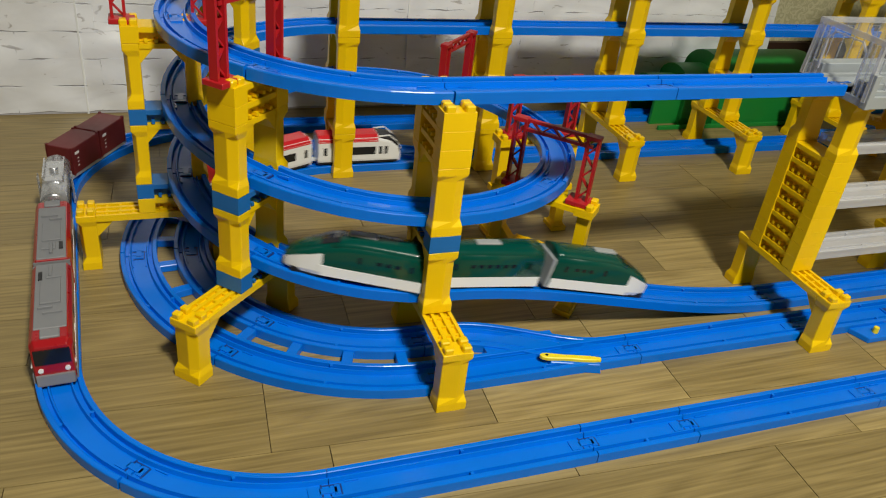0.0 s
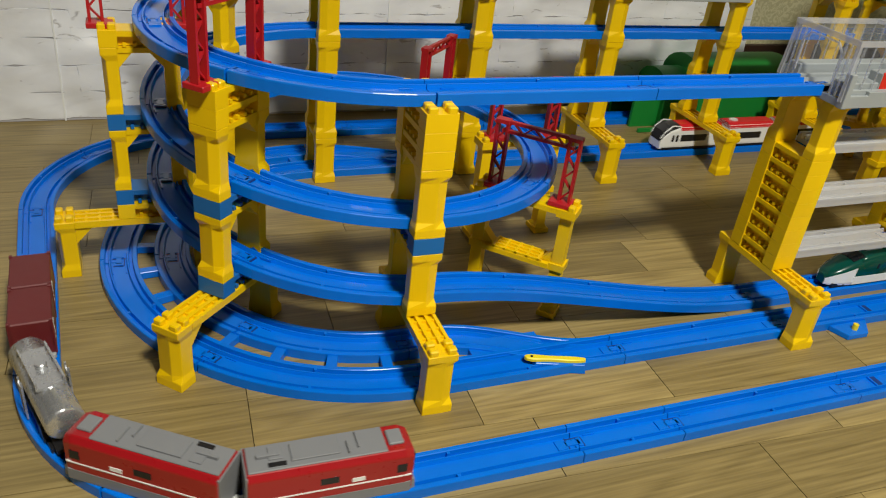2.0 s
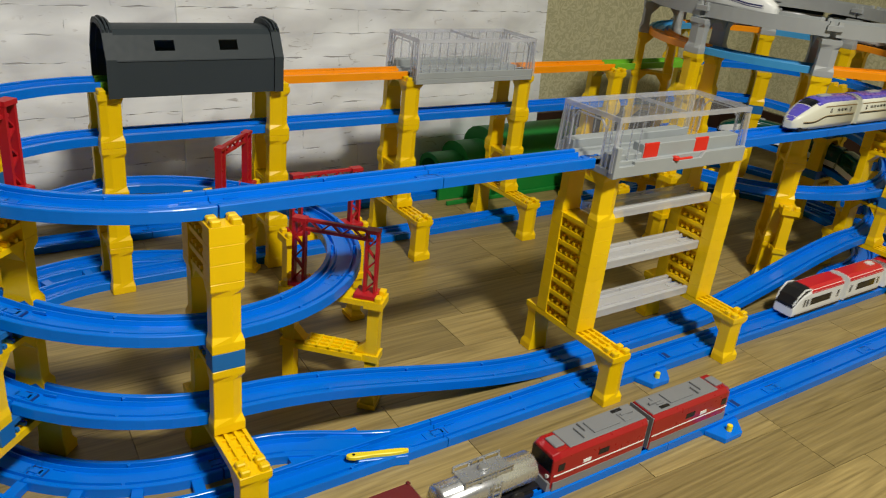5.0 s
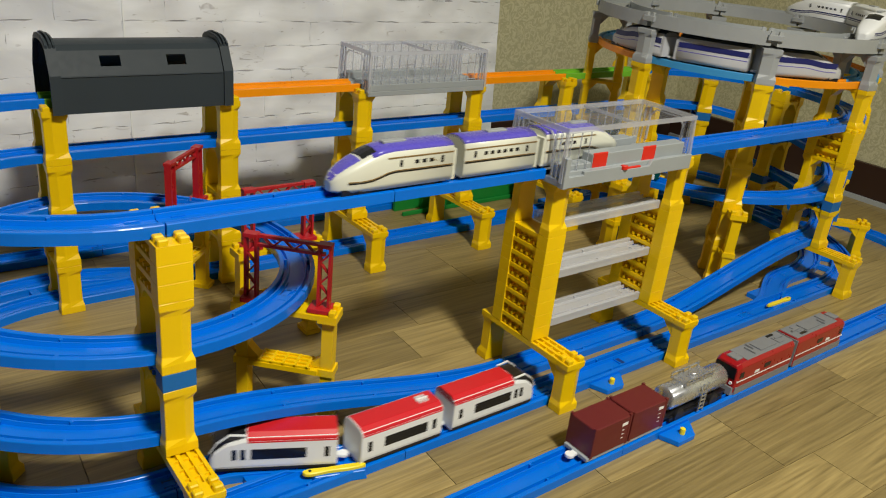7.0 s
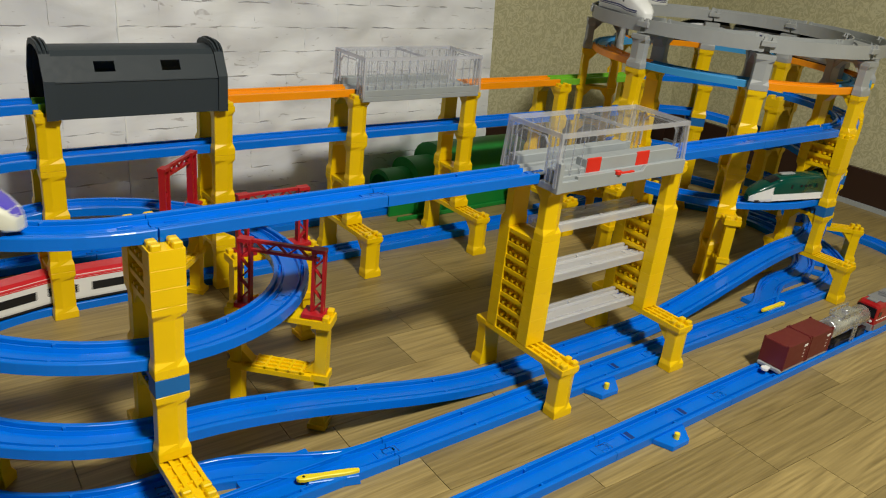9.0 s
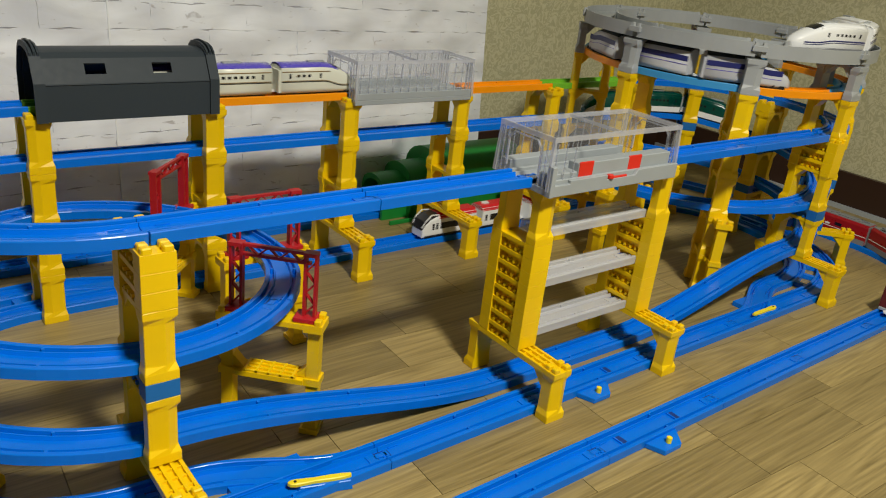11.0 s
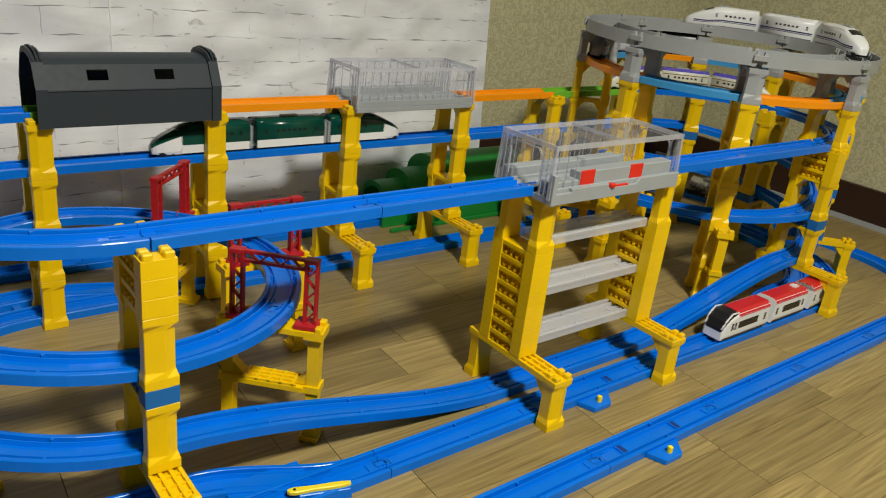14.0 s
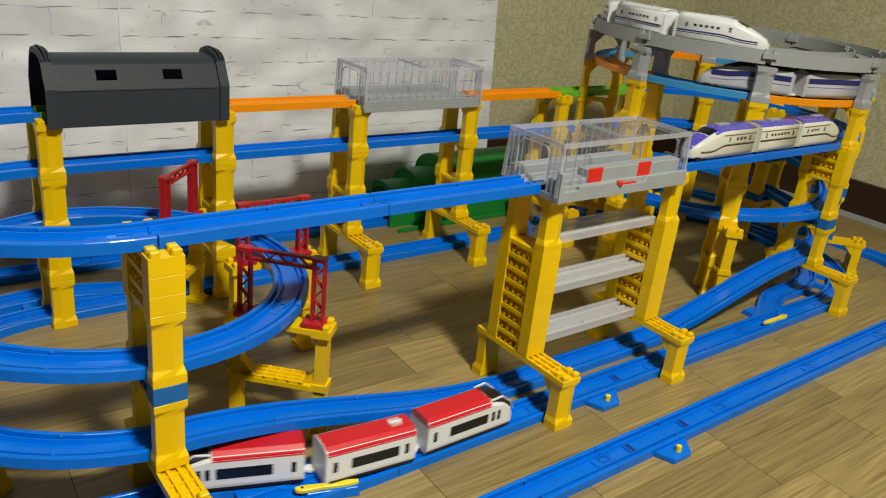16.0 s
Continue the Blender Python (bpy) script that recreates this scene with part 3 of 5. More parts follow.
def pier(mat, h=H, stud=False, label="yellow plastic portal pier with flared legs"):
    ob = thing("portal_pier", Matrix(), label, "toy pier")
    for s in (-1, 1):
        part("leg", leg_bm(s * PIER_W, s * (PIER_W - LEG_Y), 0, h), mat, ob, bevel=0.0005)
    bm = box(-0.0125, 0.0125, -PIER_W + LEG_Y, PIER_W - LEG_Y, h - 0.0055, h - 0.0006)
    for s in (-1, 1):
        frustum(-0.0115, 0.0115, min(s * 0.0205, s * 0.0203), max(s * 0.0205, s * 0.0203), h - 0.02, -0.0115, 0.0115, min(s * 0.0205, s * 0.008), max(s * 0.0205, s * 0.008), h - 0.0056, bm)
    part("deck", bm, mat, ob)
    if stud:
        studs(ob, mat, h - 0.001, (-0.0325, -0.0235, 0.0235, 0.0325))
    return ob


def block(mat, label, stud=False):
    ob = thing("spacer_block", Matrix(), label, "toy block")
    for s in (-1, 1):
        part("end_block", box(-LEG_X, LEG_X, min(s * 0.0195, s * PIER_W), max(s * 0.0195, s * PIER_W), 0, B - 0.0001), mat, ob, bevel=0.00018)
    if stud:
        studs(ob, mat, B - 0.001, (-0.0325, -0.0235, 0.0235, 0.0325))
    bm = box(-LEG_X + 0.001, LEG_X - 0.001, -0.0196, 0.0196, B - 0.0062, B - 0.0012)
    box(-0.006, 0.006, -0.0196, 0.0196, 0.0002, B - 0.0062, bm)
    part("web", bm, mat, ob)
    bm = bmesh.new()
    for k in range(4):
        y = -0.0138 + 0.0092 * k
        for s in (-1, 1):
            box(min(s * 0.006, s * 0.0125), max(s * 0.006, s * 0.0125), y - 0.0016, y + 0.0016, 0.0003, 0.0035, bm)
    part("teeth", bm, mat, ob)["kind"] = "stuff"
    return ob


def wide_pier(h=H):
    """The low bridge pier that straddles two tracks: y runs from -0.098 (outer foot) to 0.055."""
    ob = thing("bridge_pier", Matrix(), "low yellow plastic bridge pier with studded deck", "toy pier")
    for y0, y1, bmx in ((-0.098, -0.079, -1), (0.055, 0.037, 1)):
        part("leg", leg_bm(y0, y1, 0, h), YELLOW, ob, bevel=0.0005)
    ya, yb = -0.0788, 0.0368
    bm = box(-0.0143, 0.0143, ya, yb, h - 0.0075, h - 0.0042)
    for x in (-0.0125, -0.0045, 0.0045, 0.0125):
        box(x - 0.0017, x + 0.0017, ya, yb, h - 0.0043, h - 0.0006, bm)
    for y in (-0.068, -0.055, -0.042):
        box(-0.0125, 0.0125, y - 0.001, y + 0.001, h - 0.0043, h - 0.0016, bm)
    frustum(-0.012, 0.012, -0.0789, -0.0787, h - 0.026, -0.012, 0.012, -0.0789, -0.062, h - 0.0076, bm)
    part("deck", bm, YELLOW, ob)
    studs(ob, YELLOW, h - 0.001, (-0.0935, -0.0835))
    return ob


PIER, PIER_TOP, PIER_GREY = pier(YELLOW), pier(YELLOW, stud=True), pier(GREY, 0.0530, label="grey plastic portal pier under the viaduct")
BLK_Y, BLK_B = block(YELLOW, "yellow plastic spacer block with slotted sides"), block(BLOCK_BLUE, "blue plastic spacer block between piers")
BLK_T = block(YELLOW, "yellow plastic spacer block with studs on top", True)
WIDE = wide_pier()


def slim_pier(h=2 * H):
    """A tall pier on thin posts with a studded shelf halfway up."""
    ob = thing("slim_pier", Matrix(), "tall yellow plastic pier on thin posts with studded shelf", "toy pier")
    for s in (-1, 1):
        y = s * 0.046
        bm = box(-0.013, 0.013, y - 0.010, y + 0.010, 0, 0.006)
        frustum(-0.011, 0.011, y - 0.008, y + 0.008, 0.006, -0.0075, 0.0075, y - 0.0062, y + 0.0062, 0.011, bm)
        box(-0.0075, 0.0075, y - 0.0062, y + 0.0062, 0.011, h - 0.009, bm)
        box(-0.010, 0.010, y - 0.0085, y + 0.0085, H - 0.008, H, bm)
        box(-0.013, 0.013, y - 0.010, y + 0.010, h - 0.009, h - 0.0003, bm)
        part("post", bm, YELLOW, ob)
        part("gusset", loft([[(x, y - s * 0.0062, H), (x, y - s * 0.0062, H + 0.014), (x, y - s * 0.019, H)] for x in (-0.006, 0.006)]), YELLOW, ob)
    bm = box(-0.0125, 0.0125, -0.0375, 0.0375, H - 0.0065, H - 0.001)
    for x in (-0.0105, -0.0035, 0.0035, 0.0105):
        box(x - 0.0012, x + 0.0012, -0.030, 0.026, H - 0.001, H + 0.0016, bm)
    for y in (-0.026, -0.013, 0, 0.013, 0.026):
        box(-0.0117, 0.0117, y - 0.0012, y + 0.0012, H - 0.001, H + 0.0022, bm)
    part("shelf", bm, YELLOW, ob)
    part("deck", box(-0.0125, 0.0125, -0.036, 0.036, h - 0.0065, h - 0.0008), YELLOW, ob)
    studs(ob, YELLOW, h - 0.001, (-0.0505, 0.0505))
    return ob


SLIM = slim_pier()
USED = set()


def put(proto, m):
    if proto.name not in USED:
        USED.add(proto.name)
        proto.matrix_basis = m
        return proto
    return copy_thing(proto, m)


def stack(x, y, yaw, parts, z=0.0):
    """Piers and blocks one upon another. The local -y side faces away from yaw + 90."""
    base = pose(x, y, 0, 0, 0, yaw)
    for k in parts:
        proto, h = {"w": (WIDE, H), "p": (PIER, H), "t": (PIER_TOP, H), "y": (BLK_Y, B), "s": (BLK_T, B), "b": (BLK_B, B), "g": (PIER_GREY, 0.0530)}[k]
        put(proto, base @ pose(0, 0, z))
        z += h
    return z


def red_gate(x, y, z, yaw, half=0.034, h=0.075):
    ob = thing("catenary_gate", pose(x, y, z, 0, 0, yaw), "dark red lattice gantry standing over the rail", "toy gantry", "red gantries")
    for s in (-1, 1):
        bm = box(-0.0105, 0.0105, min(s * (half - 0.0145), s * (half + 0.009)), max(s * (half - 0.0145), s * (half + 0.009)), 0, 0.005)
        part("foot", bm, RED, ob, bevel=0.0006)
        bm = bmesh.new()
        for dy in (-0.0055, 0.0055):
            box(-0.0042, 0.0042, s * half + dy - 0.0013, s * half + dy + 0.0013, 0.005, h, bm)
        box(-0.0052, 0.0052, s * half - 0.0072, s * half + 0.0072, h - 0.003, h + 0.001, bm)
        for k in range(5):
            z0, z1 = 0.006 + k * 0.0118, 0.006 + (k + 1) * 0.0118
            a, b_ = (-0.005, 0.005) if k % 2 else (0.005, -0.005)
            v = [bm.verts.new((py, s * half + px, pz)) for px, py, pz in ((a - 0.0011, -0.002, z0), (a + 0.0011, -0.002, z0), (a + 0.0011, 0.002, z0), (a - 0.0011, 0.002, z0),
                                            (b_ - 0.0011, -0.002, z1), (b_ + 0.0011, -0.002, z1), (b_ + 0.0011, 0.002, z1), (b_ - 0.0011, 0.002, z1))]
            for q in ((3, 2, 1, 0), (4, 5, 6, 7), (0, 1, 5, 4), (1, 2, 6, 5), (2, 3, 7, 6), (3, 0, 4, 7)):
                bm.faces.new([v[i] for i in q])
        part("post", bm, RED, ob)
    bm = bmesh.new()
    for zz in (h - 0.001, h - 0.011):
        box(-0.0022, 0.0022, -half, half, zz - 0.0016, zz + 0.0016, bm)
    for k in range(7):
        ya, yb = -half + 2 * half * k / 7, -half + 2 * half * (k + 1) / 7
        za, zb = (h - 0.011, h - 0.001) if k % 2 else (h - 0.001, h - 0.011)
        v = [bm.verts.new(p) for p in ((-0.0016, ya, za - 0.001), (0.0016, ya, za - 0.001), (0.0016, ya, za + 0.001), (-0.0016, ya, za + 0.001), (-0.0016, yb, zb - 0.001), (0.0016, yb, zb - 0.001), (0.0016, yb, zb + 0.001), (-0.0016, yb, zb + 0.001))]
        for q in ((3, 2, 1, 0), (4, 5, 6, 7), (0, 1, 5, 4), (1, 2, 6, 5), (2, 3, 7, 6), (3, 0, 4, 7)):
            bm.faces.new([v[i] for i in q])
    part("crossbeam", bm, RED, ob)
    return ob


def at_angle(cx, a, r=R, cy=YC):
    """Place on a circle and the yaw that turns local -y outward."""
    return cx + r * math.cos(radians(a)), cy + r * math.sin(radians(a)), a + 90


for cx, sgn in ((XL, 1), (XR, -1)):
    def ang(a):
        return a if sgn > 0 else 180 - a
    x, y, w = at_angle(cx, ang(270))
    stack(x, y, w, "wpbpyys")
    x, y, w = at_angle(cx, ang(225))
    if sgn > 0:
        x -= 0.009
    z = stack(x, y, w, "wbpbpys")
    if sgn > 0:
        red_gate(x, y, z, w, 0.036)
    x, y, w = at_angle(cx, ang(180))
    if sgn > 0:
        x -= 0.014
    z = stack(x, y, w, "wybpbps")
    if sgn > 0:
        red_gate(x, y, z, w, 0.036)
    x, y, w = at_angle(cx, ang(135))
    z = stack(x, y, w, "pyyypbp" if sgn > 0 else "pyyypbp")
    if sgn > 0:
        red_gate(x, y, z, w, 0.036)
    x, y, w = at_angle(cx, ang(90))
    stack(x + 0.006, y, w, "pppt")
    # the flat half turn on pairs of piers
    for a in (45, 0, 315):
        x, y, w = at_angle(cx, ang(a))
        z = 2 * H
        put(SLIM, pose(x, y, 0, 0, 0, w))
        if sgn > 0:
            red_gate(x, y, z, w, 0.0385, 0.074)

# straights: back row and the ladder
stack(XL + S + 0.004, YB, 0, "pppt")
for i in (2, 3):
    stack(XL + S * i, YB, 0, "wppt")
stack(XL + S * 4, YB, 0, "wppt")
for i in (2, 3):
    stack(XL + S * i, YF, 0, "wyyyyyyyyt")
for k in (1, 2, 3):
    rail("clear_rail", line(XL + 2 * S + 0.014, YF, k * H, XL + 3 * S - 0.014, YF, k * H, 2), FROST, "frosted clear plastic rail bridging two block towers", "clear rails of the ladder")
# ring columns
for k, a in enumerate((225, 180, 270, 135, 90, 45, 0, 315)):
    x, y, w = at_angle(RING_X, a, RR, RING_Y)
    if a in (225, 180, 135):
        stack(x, y, w, "pppppg")
    else:
        stack(x, y, w, "pg", ZT)

# ---- tunnel, stations, green box ----


def octagon(w, h, inset=0.0):
    w, h = w - inset, h - inset
    half = [(-w, 0), (-w, h * 0.55), (-w * 0.66, h * 0.90), (-w * 0.48, h * 0.97), (-w * 0.22, h)]
    return half + [(-y, z) for y, z in half[::-1]]


def tunnel():
    ob = thing("tunnel", pose(XL + S / 2 + 0.004, YB, ZT - 0.003), "dark grey plastic tunnel with two roof openings", "toy tunnel")
    L, W, HH = 0.102, 0.042, 0.078
    # shell with its thickness; the roof openings are cut through the near slope
    outer, inner = octagon(W, HH), octagon(W, HH, 0.0025)
    xs = [-L, -0.052, -0.026, 0.026, 0.052, L]
    bm = bmesh.new()
    vo = [[bm.verts.new((x, y, z)) for y, z in outer] for x in xs]
    vi = [[bm.verts.new((x, y, z)) for y, z in inner] for x in xs]
    for i in range(5):
        for j in range(9):
            if j == 1 and i in (1, 3):
                quad_o, quad_i = (vo[i][j], vo[i + 1][j], vo[i + 1][j + 1], vo[i][j + 1]), (vi[i][j], vi[i + 1][j], vi[i + 1][j + 1], vi[i][j + 1])
                # leave the upper middle of this panel open
                def mid(q, u, v):
                    a = q[0].co.lerp(q[1].co, u)
                    b = q[3].co.lerp(q[2].co, u)
                    return a.lerp(b, v)
                ho = [bm.verts.new(mid(quad_o, u, v)) for u, v in ((0.05, 0.38), (0.95, 0.38), (0.95, 0.80), (0.05, 0.80))]
                hi = [bm.verts.new(mid(quad_i, u, v)) for u, v in ((0.05, 0.38), (0.95, 0.38), (0.95, 0.80), (0.05, 0.80))]
                for k in range(4):
                    bm.faces.new((quad_o[k], quad_o[(k + 1) % 4], ho[(k + 1) % 4], ho[k]))
                    bm.faces.new((quad_i[k], quad_i[(k + 1) % 4], hi[(k + 1) % 4], hi[k]))
                    bm.faces.new((ho[k], ho[(k + 1) % 4], hi[(k + 1) % 4], hi[k]))
            else:
                bm.faces.new((vo[i][j], vo[i + 1][j], vo[i + 1][j + 1], vo[i][j + 1]))
                bm.faces.new((vi[i][j], vi[i + 1][j], vi[i + 1][j + 1], vi[i][j + 1]))
        for j in (0, 9):
            bm.faces.new((vo[i][j], vo[i + 1][j], vi[i + 1][j], vi[i][j]))
    for e in (0, 5):
        for j in range(9):
            bm.faces.new((vo[e][j], vo[e][j + 1], vi[e][j + 1], vi[e][j]))
    shell = part("shell", bm, CHARCOAL, ob)
    for f in shell.data.polygons:
        f.use_smooth = True
    shell.data.set_sharp_from_angle(angle=radians(18))
    # the raised moulding along the crease of each side
    for s_ in (-1, 1):
        part("crease_bead", tube(0.0009, 2 * L - 0.012, "X", 8, pose(0, s_ * (W + 0.0001), HH * 0.55)), CHARCOAL, ob)
    for x in (-L, L):
        o, i_ = octagon(W + 0.003, HH + 0.004), octagon(W, HH, -0.0004)
        bm = bmesh.new()
        rings = []
        for dx in (-0.006, 0.006):
            rings.append(([bm.verts.new((x + dx, y, z)) for y, z in o], [bm.verts.new((x + dx, y, z)) for y, z in i_]))
        (oa, ia), (ob_, ib) = rings
        for j in range(9):
            bm.faces.new((oa[j], oa[j + 1], ob_[j + 1], ob_[j]))
            bm.faces.new((ia[j], ia[j + 1], ib[j + 1], ib[j]))
            bm.faces.new((oa[j], oa[j + 1], ia[j + 1], ia[j]))
            bm.faces.new((ob_[j], ob_[j + 1], ib[j + 1], ib[j]))
        rim = part("portal_rim", bm, CHARCOAL, ob)
        # ribbed crest over the crown of the portal
        for k, (dx, lift) in enumerate(((-0.0042, 0.0030), (0.0, 0.0046), (0.0042, 0.0030))):
            crown = [(y, z) for y, z in o[2:8]]
            bm = loft([[(x + dx - 0.0015, y, z - 0.003), (x + dx + 0.0015, y, z - 0.003), (x + dx + 0.0011, y * 1.03, z + lift), (x + dx - 0.0011, y * 1.03, z + lift)] for y, z in crown])
            part("crest_rib", bm, CHARCOAL, rim)
    return ob


tunnel()


def station(x, y, z, front, label):
    """A grey tray with a clear roofed cage; front adds the red-marked platform."""
    ob = thing("station", pose(x, y, z), label, "toy station")
    L, W, top = 0.110, 0.043, 0.060
    bm = box(-L, L, -W, W, -0.004, 0.0035)
    for s in (-1, 1):
        box(-L, L, min(s * W, s * (W - 0.004)), max(s * W, s * (W - 0.004)), 0.0034, 0.013, bm)
    part("tray", bm, PALE, ob, "pale grey tray", 0.0006)
    for s in (-1, 1):
        part("platform", box(-L + 0.004, L - 0.030, min(s * 0.0225, s * 0.0385), max(s * 0.0225, s * 0.0385), 0.0033, 0.0185), PALE, ob, bevel=0.001)
    if front:
        for xx, w in ((-0.050, 0.0115), (0.034, 0.0115)):
            part("red_panel", box(xx - w, xx + w, -0.0408, -0.0385, 0.0034, 0.0292), SIGNAL_RED, ob, "red marker panel", 0.0006)
        part("stop_lever", tube(0.0042, 0.0045, m=pose(-0.013, -0.0462, 0.0100), seg=16, bm=box(-0.013, 0.016, -0.0470, -0.0440, 0.0070, 0.0095)), SIGNAL_RED, ob, "red lever", 0.0006)
        bm = box(-0.062, 0.100, -0.0402, -0.0235, 0.0034, 0.0280)
        part("platform_edge", bm, PALE, ob, bevel=0.0008)
        # the skirt steps down to a notch in which the lever slides
        edge = [(-L, -0.004), (L, -0.004), (L, 0.0140), (0.035, 0.0140), (0.030, 0.0075), (-0.019, 0.0075), (-0.019, 0.0125), (-L + 0.030, 0.0125), (-L + 0.030, 0.0085), (-L, 0.0085)]
        bm = bmesh.new()
        face = bm.faces.new([bm.verts.new((x_, -W - 0.0045, z_)) for x_, z_ in edge])
        up = bmesh.ops.extrude_face_region(bm, geom=[face])
        bmesh.ops.translate(bm, vec=(0, 0.0042, 0), verts=[v for v in up["geom"] if isinstance(v, bmesh.types.BMVert)])
        part("corner_post", box(-L - 0.0005, -L + 0.006, -W - 0.0050, -W + 0.004, -0.0045, 0.0300), PALE, ob, "grey corner pillar", 0.0006)
        part("skirt", bm, PALE, ob, "pale grey skirt", 0.0005)
    # roof
    t = 0.0012
    part("roof", box(-L, L, -W, W, top - t, top), CLEAR, ob, "clear plastic roof").visible_shadow = False
    bm = bmesh.new()
    for s in (-1, 1):
        box(-L, L, min(s * W, s * (W - 0.003)), max(s * W, s * (W - 0.003)), top - 0.0045, top + 0.0008, bm)
        box(min(s * L, s * (L - 0.003)), max(s * L, s * (L - 0.003)), -W + 0.003, W - 0.003, top - 0.0045, top + 0.0008, bm)
    box(-0.001, 0.001, -W + 0.003, W - 0.003, top - 0.003, top + 0.0006, bm)
    part("roof_frame", bm, CLEAR_EDGE, ob, "clear moulded rim")
    for sx in (-1, 1):
        for sy in (-1, 1):
            part("corner_post", frustum(sx * L - 0.002, sx * L + 0.002, sy * W - 0.002, sy * W + 0.002, 0.002, sx * (L - 0.002) - 0.0018, sx * (L - 0.002) + 0.0018, sy * (W - 0.002) - 0.0018, sy * (W - 0.002) + 0.0018, top - 0.004), CLEAR_EDGE, ob)
    # barred long sides and the two end walls with their archway
    n = 15
    side_m = None
    for s in (-1, 1):
        for k in range(n):
            xx = -L + 0.008 + (2 * L - 0.016) * k / (n - 1)
            if front and s < 0 and -0.070 < xx < 0.098:
                continue
            if side_m is None:
                side_m = finish(box(-0.0006, 0.0006, -0.0006, 0.0006, 0.013, top - 0.004), BAR, "bar")
            part("bar", side_m, BAR, ob, m=pose(xx, s * (W - 0.0015), 0))
        if not (front and s < 0):
            part("side_sheet", box(-L + 0.003, L - 0.003, min(s * (W - 0.0005), s * (W - 0.0011)), max(s * (W - 0.0005), s * (W - 0.0011)), 0.013, top - 0.0045), CLEAR, ob).visible_shadow = False
        for yy in (-0.034, -0.027, 0.027, 0.034):
            part("end_bar", box(s * L - 0.0009, s * L + 0.0009, yy - 0.0008, yy + 0.0008, 0.004, top - 0.004), BAR, ob)
        gate = [(0.0245, 0.013), (0.0245, top - 0.016), (0.0175, top - 0.008)]
        gate = [(-y_, z_) for y_, z_ in gate] + [(y_, z_) for y_, z_ in gate[::-1]]
        part("end_portal", loft([[(s * L - 0.0010, y_, z_), (s * L + 0.0010, y_, z_), (s * L + 0.0010, y_ * 1.06, z_ + 0.0014), (s * L - 0.0010, y_ * 1.06, z_ + 0.0014)] for y_, z_ in gate]), CLEAR_EDGE, ob, "clear moulded archway")
        for ya, yb in ((-W + 0.002, -0.025), (0.025, W - 0.002)):
            part("end_sheet", box(s * L - 0.0006, s * L + 0.0006, ya, yb, 0.004, top - 0.0045), CLEAR, ob).visible_shadow = False
    pts = [Vector((x - L, y, z + 0.0)), Vector((x + L, y, z + 0.0))]
    bm = sweep(pts, PROFILE, Vector((x, y, z)))
    part("track_bed", bm, PALE, ob, "grey track bed", m=pose(0, 0, -0.0004))
    return ob


station(XL + 2.5 * S - 0.014, YF, ZT + 0.0005, True, "grey toy station with red panels under a clear cage")
station(XL + 2.5 * S, YB, ZT + 0.0005, False, "grey toy station under a clear barred cage")


def arch(hw, h, n=10):
    """Half-round arch on upright legs, from floor to floor."""
    spring = h - hw * 0.75
    return [(-hw, 0.0), (-hw, spring)] + [(-hw * math.cos(math.pi * i / n), spring + hw * 0.75 * math.sin(math.pi * i / n)) for i in range(1, n)] + [(hw, spring), (hw, 0.0)]


def green_hill():
    ob = thing("tunnel_hill", pose(0.822, 1.166, 0), "stepped green plastic tunnel standing over the floor rails", "toy tunnel")
    x, inner = 0.0, arch(0.031, 0.070)
    for w, hw, hh in ((0.055, 0.037, 0.080), (0.060, 0.046, 0.098), (0.215, 0.060, 0.122)):
        outer = arch(hw, hh)
        small = arch(hw - 0.004, hh - 0.004)
        bm = bmesh.new()
        rows = [[bm.verts.new((xx, y, z)) for y, z in pr] for xx, pr in ((x, inner), (x, outer), (x + w, outer), (x + w, small), (x + 0.003, small), (x + 0.003, inner))]
        for r0, r1 in zip(rows, rows[1:] + rows[:1]):
            for j in range(len(r0) - 1):
                bm.faces.new((r0[j], r0[j + 1], r1[j + 1], r1[j]))
        p = part("hill_step", bm, GREEN, ob)
        for f in p.data.polygons:
            f.use_smooth = True
        p.data.set_sharp_from_angle(angle=radians(40))
        x, inner = x + w, small
    part("plinth", box(0.0, 0.33, -0.066, -0.061, 0.0, 0.008), GREEN, ob, bevel=0.001)
    return ob


# ---- trains ----
WHEEL = finish(tube(0.0084, 0.004, "Y", 16), BLACK, "wheel", 0.0006)


def ring(x, hw, zb, zt, crown=0.25, n=7):
    """A body section: flat floor, upright sides, rounded roof."""
    zs = zb + (zt - zb) * (1 - crown)
    pts = [(x, -hw * 0.93, zb), (x, -hw, zb + (zt - zb) * 0.15), (x, -hw, zs)]
    for i in range(1, n):
        a = math.pi * (1 - i / n)
        pts.append((x, hw * math.cos(a), zs + (zt - zs) * math.sin(a) ** 0.75))
    return pts + [(x, hw, zs), (x, hw, zb + (zt - zb) * 0.15), (x, hw * 0.93, zb)]


def running_gear(ob, L, coupler=True):
    part("underframe", box(-L / 2 + 0.008, L / 2 - 0.008, -0.0135, 0.0135, BED + 0.003, BED + 0.0085), BLACK, ob, "black underframe")
    for x in (-L * 0.30, L * 0.26):
        for s in (-1, 1):
            part("wheel", WHEEL, BLACK, ob, m=pose(x, s * 0.0130, BED + 0.0085))
    if coupler:
        bm = box(-L / 2 - 0.009, -L / 2 + 0.006, -0.0035, 0.0035, BED + 0.006, BED + 0.0085)
        tube(0.0052, 0.0028, m=pose(-L / 2 - 0.008, 0, BED + 0.0075), seg=12, bm=bm)
        part("coupler", bm, WHITE, ob, "white hook coupler")


ZB, ZTOP, HW = BED + 0.006, BED + 0.046, 0.0172


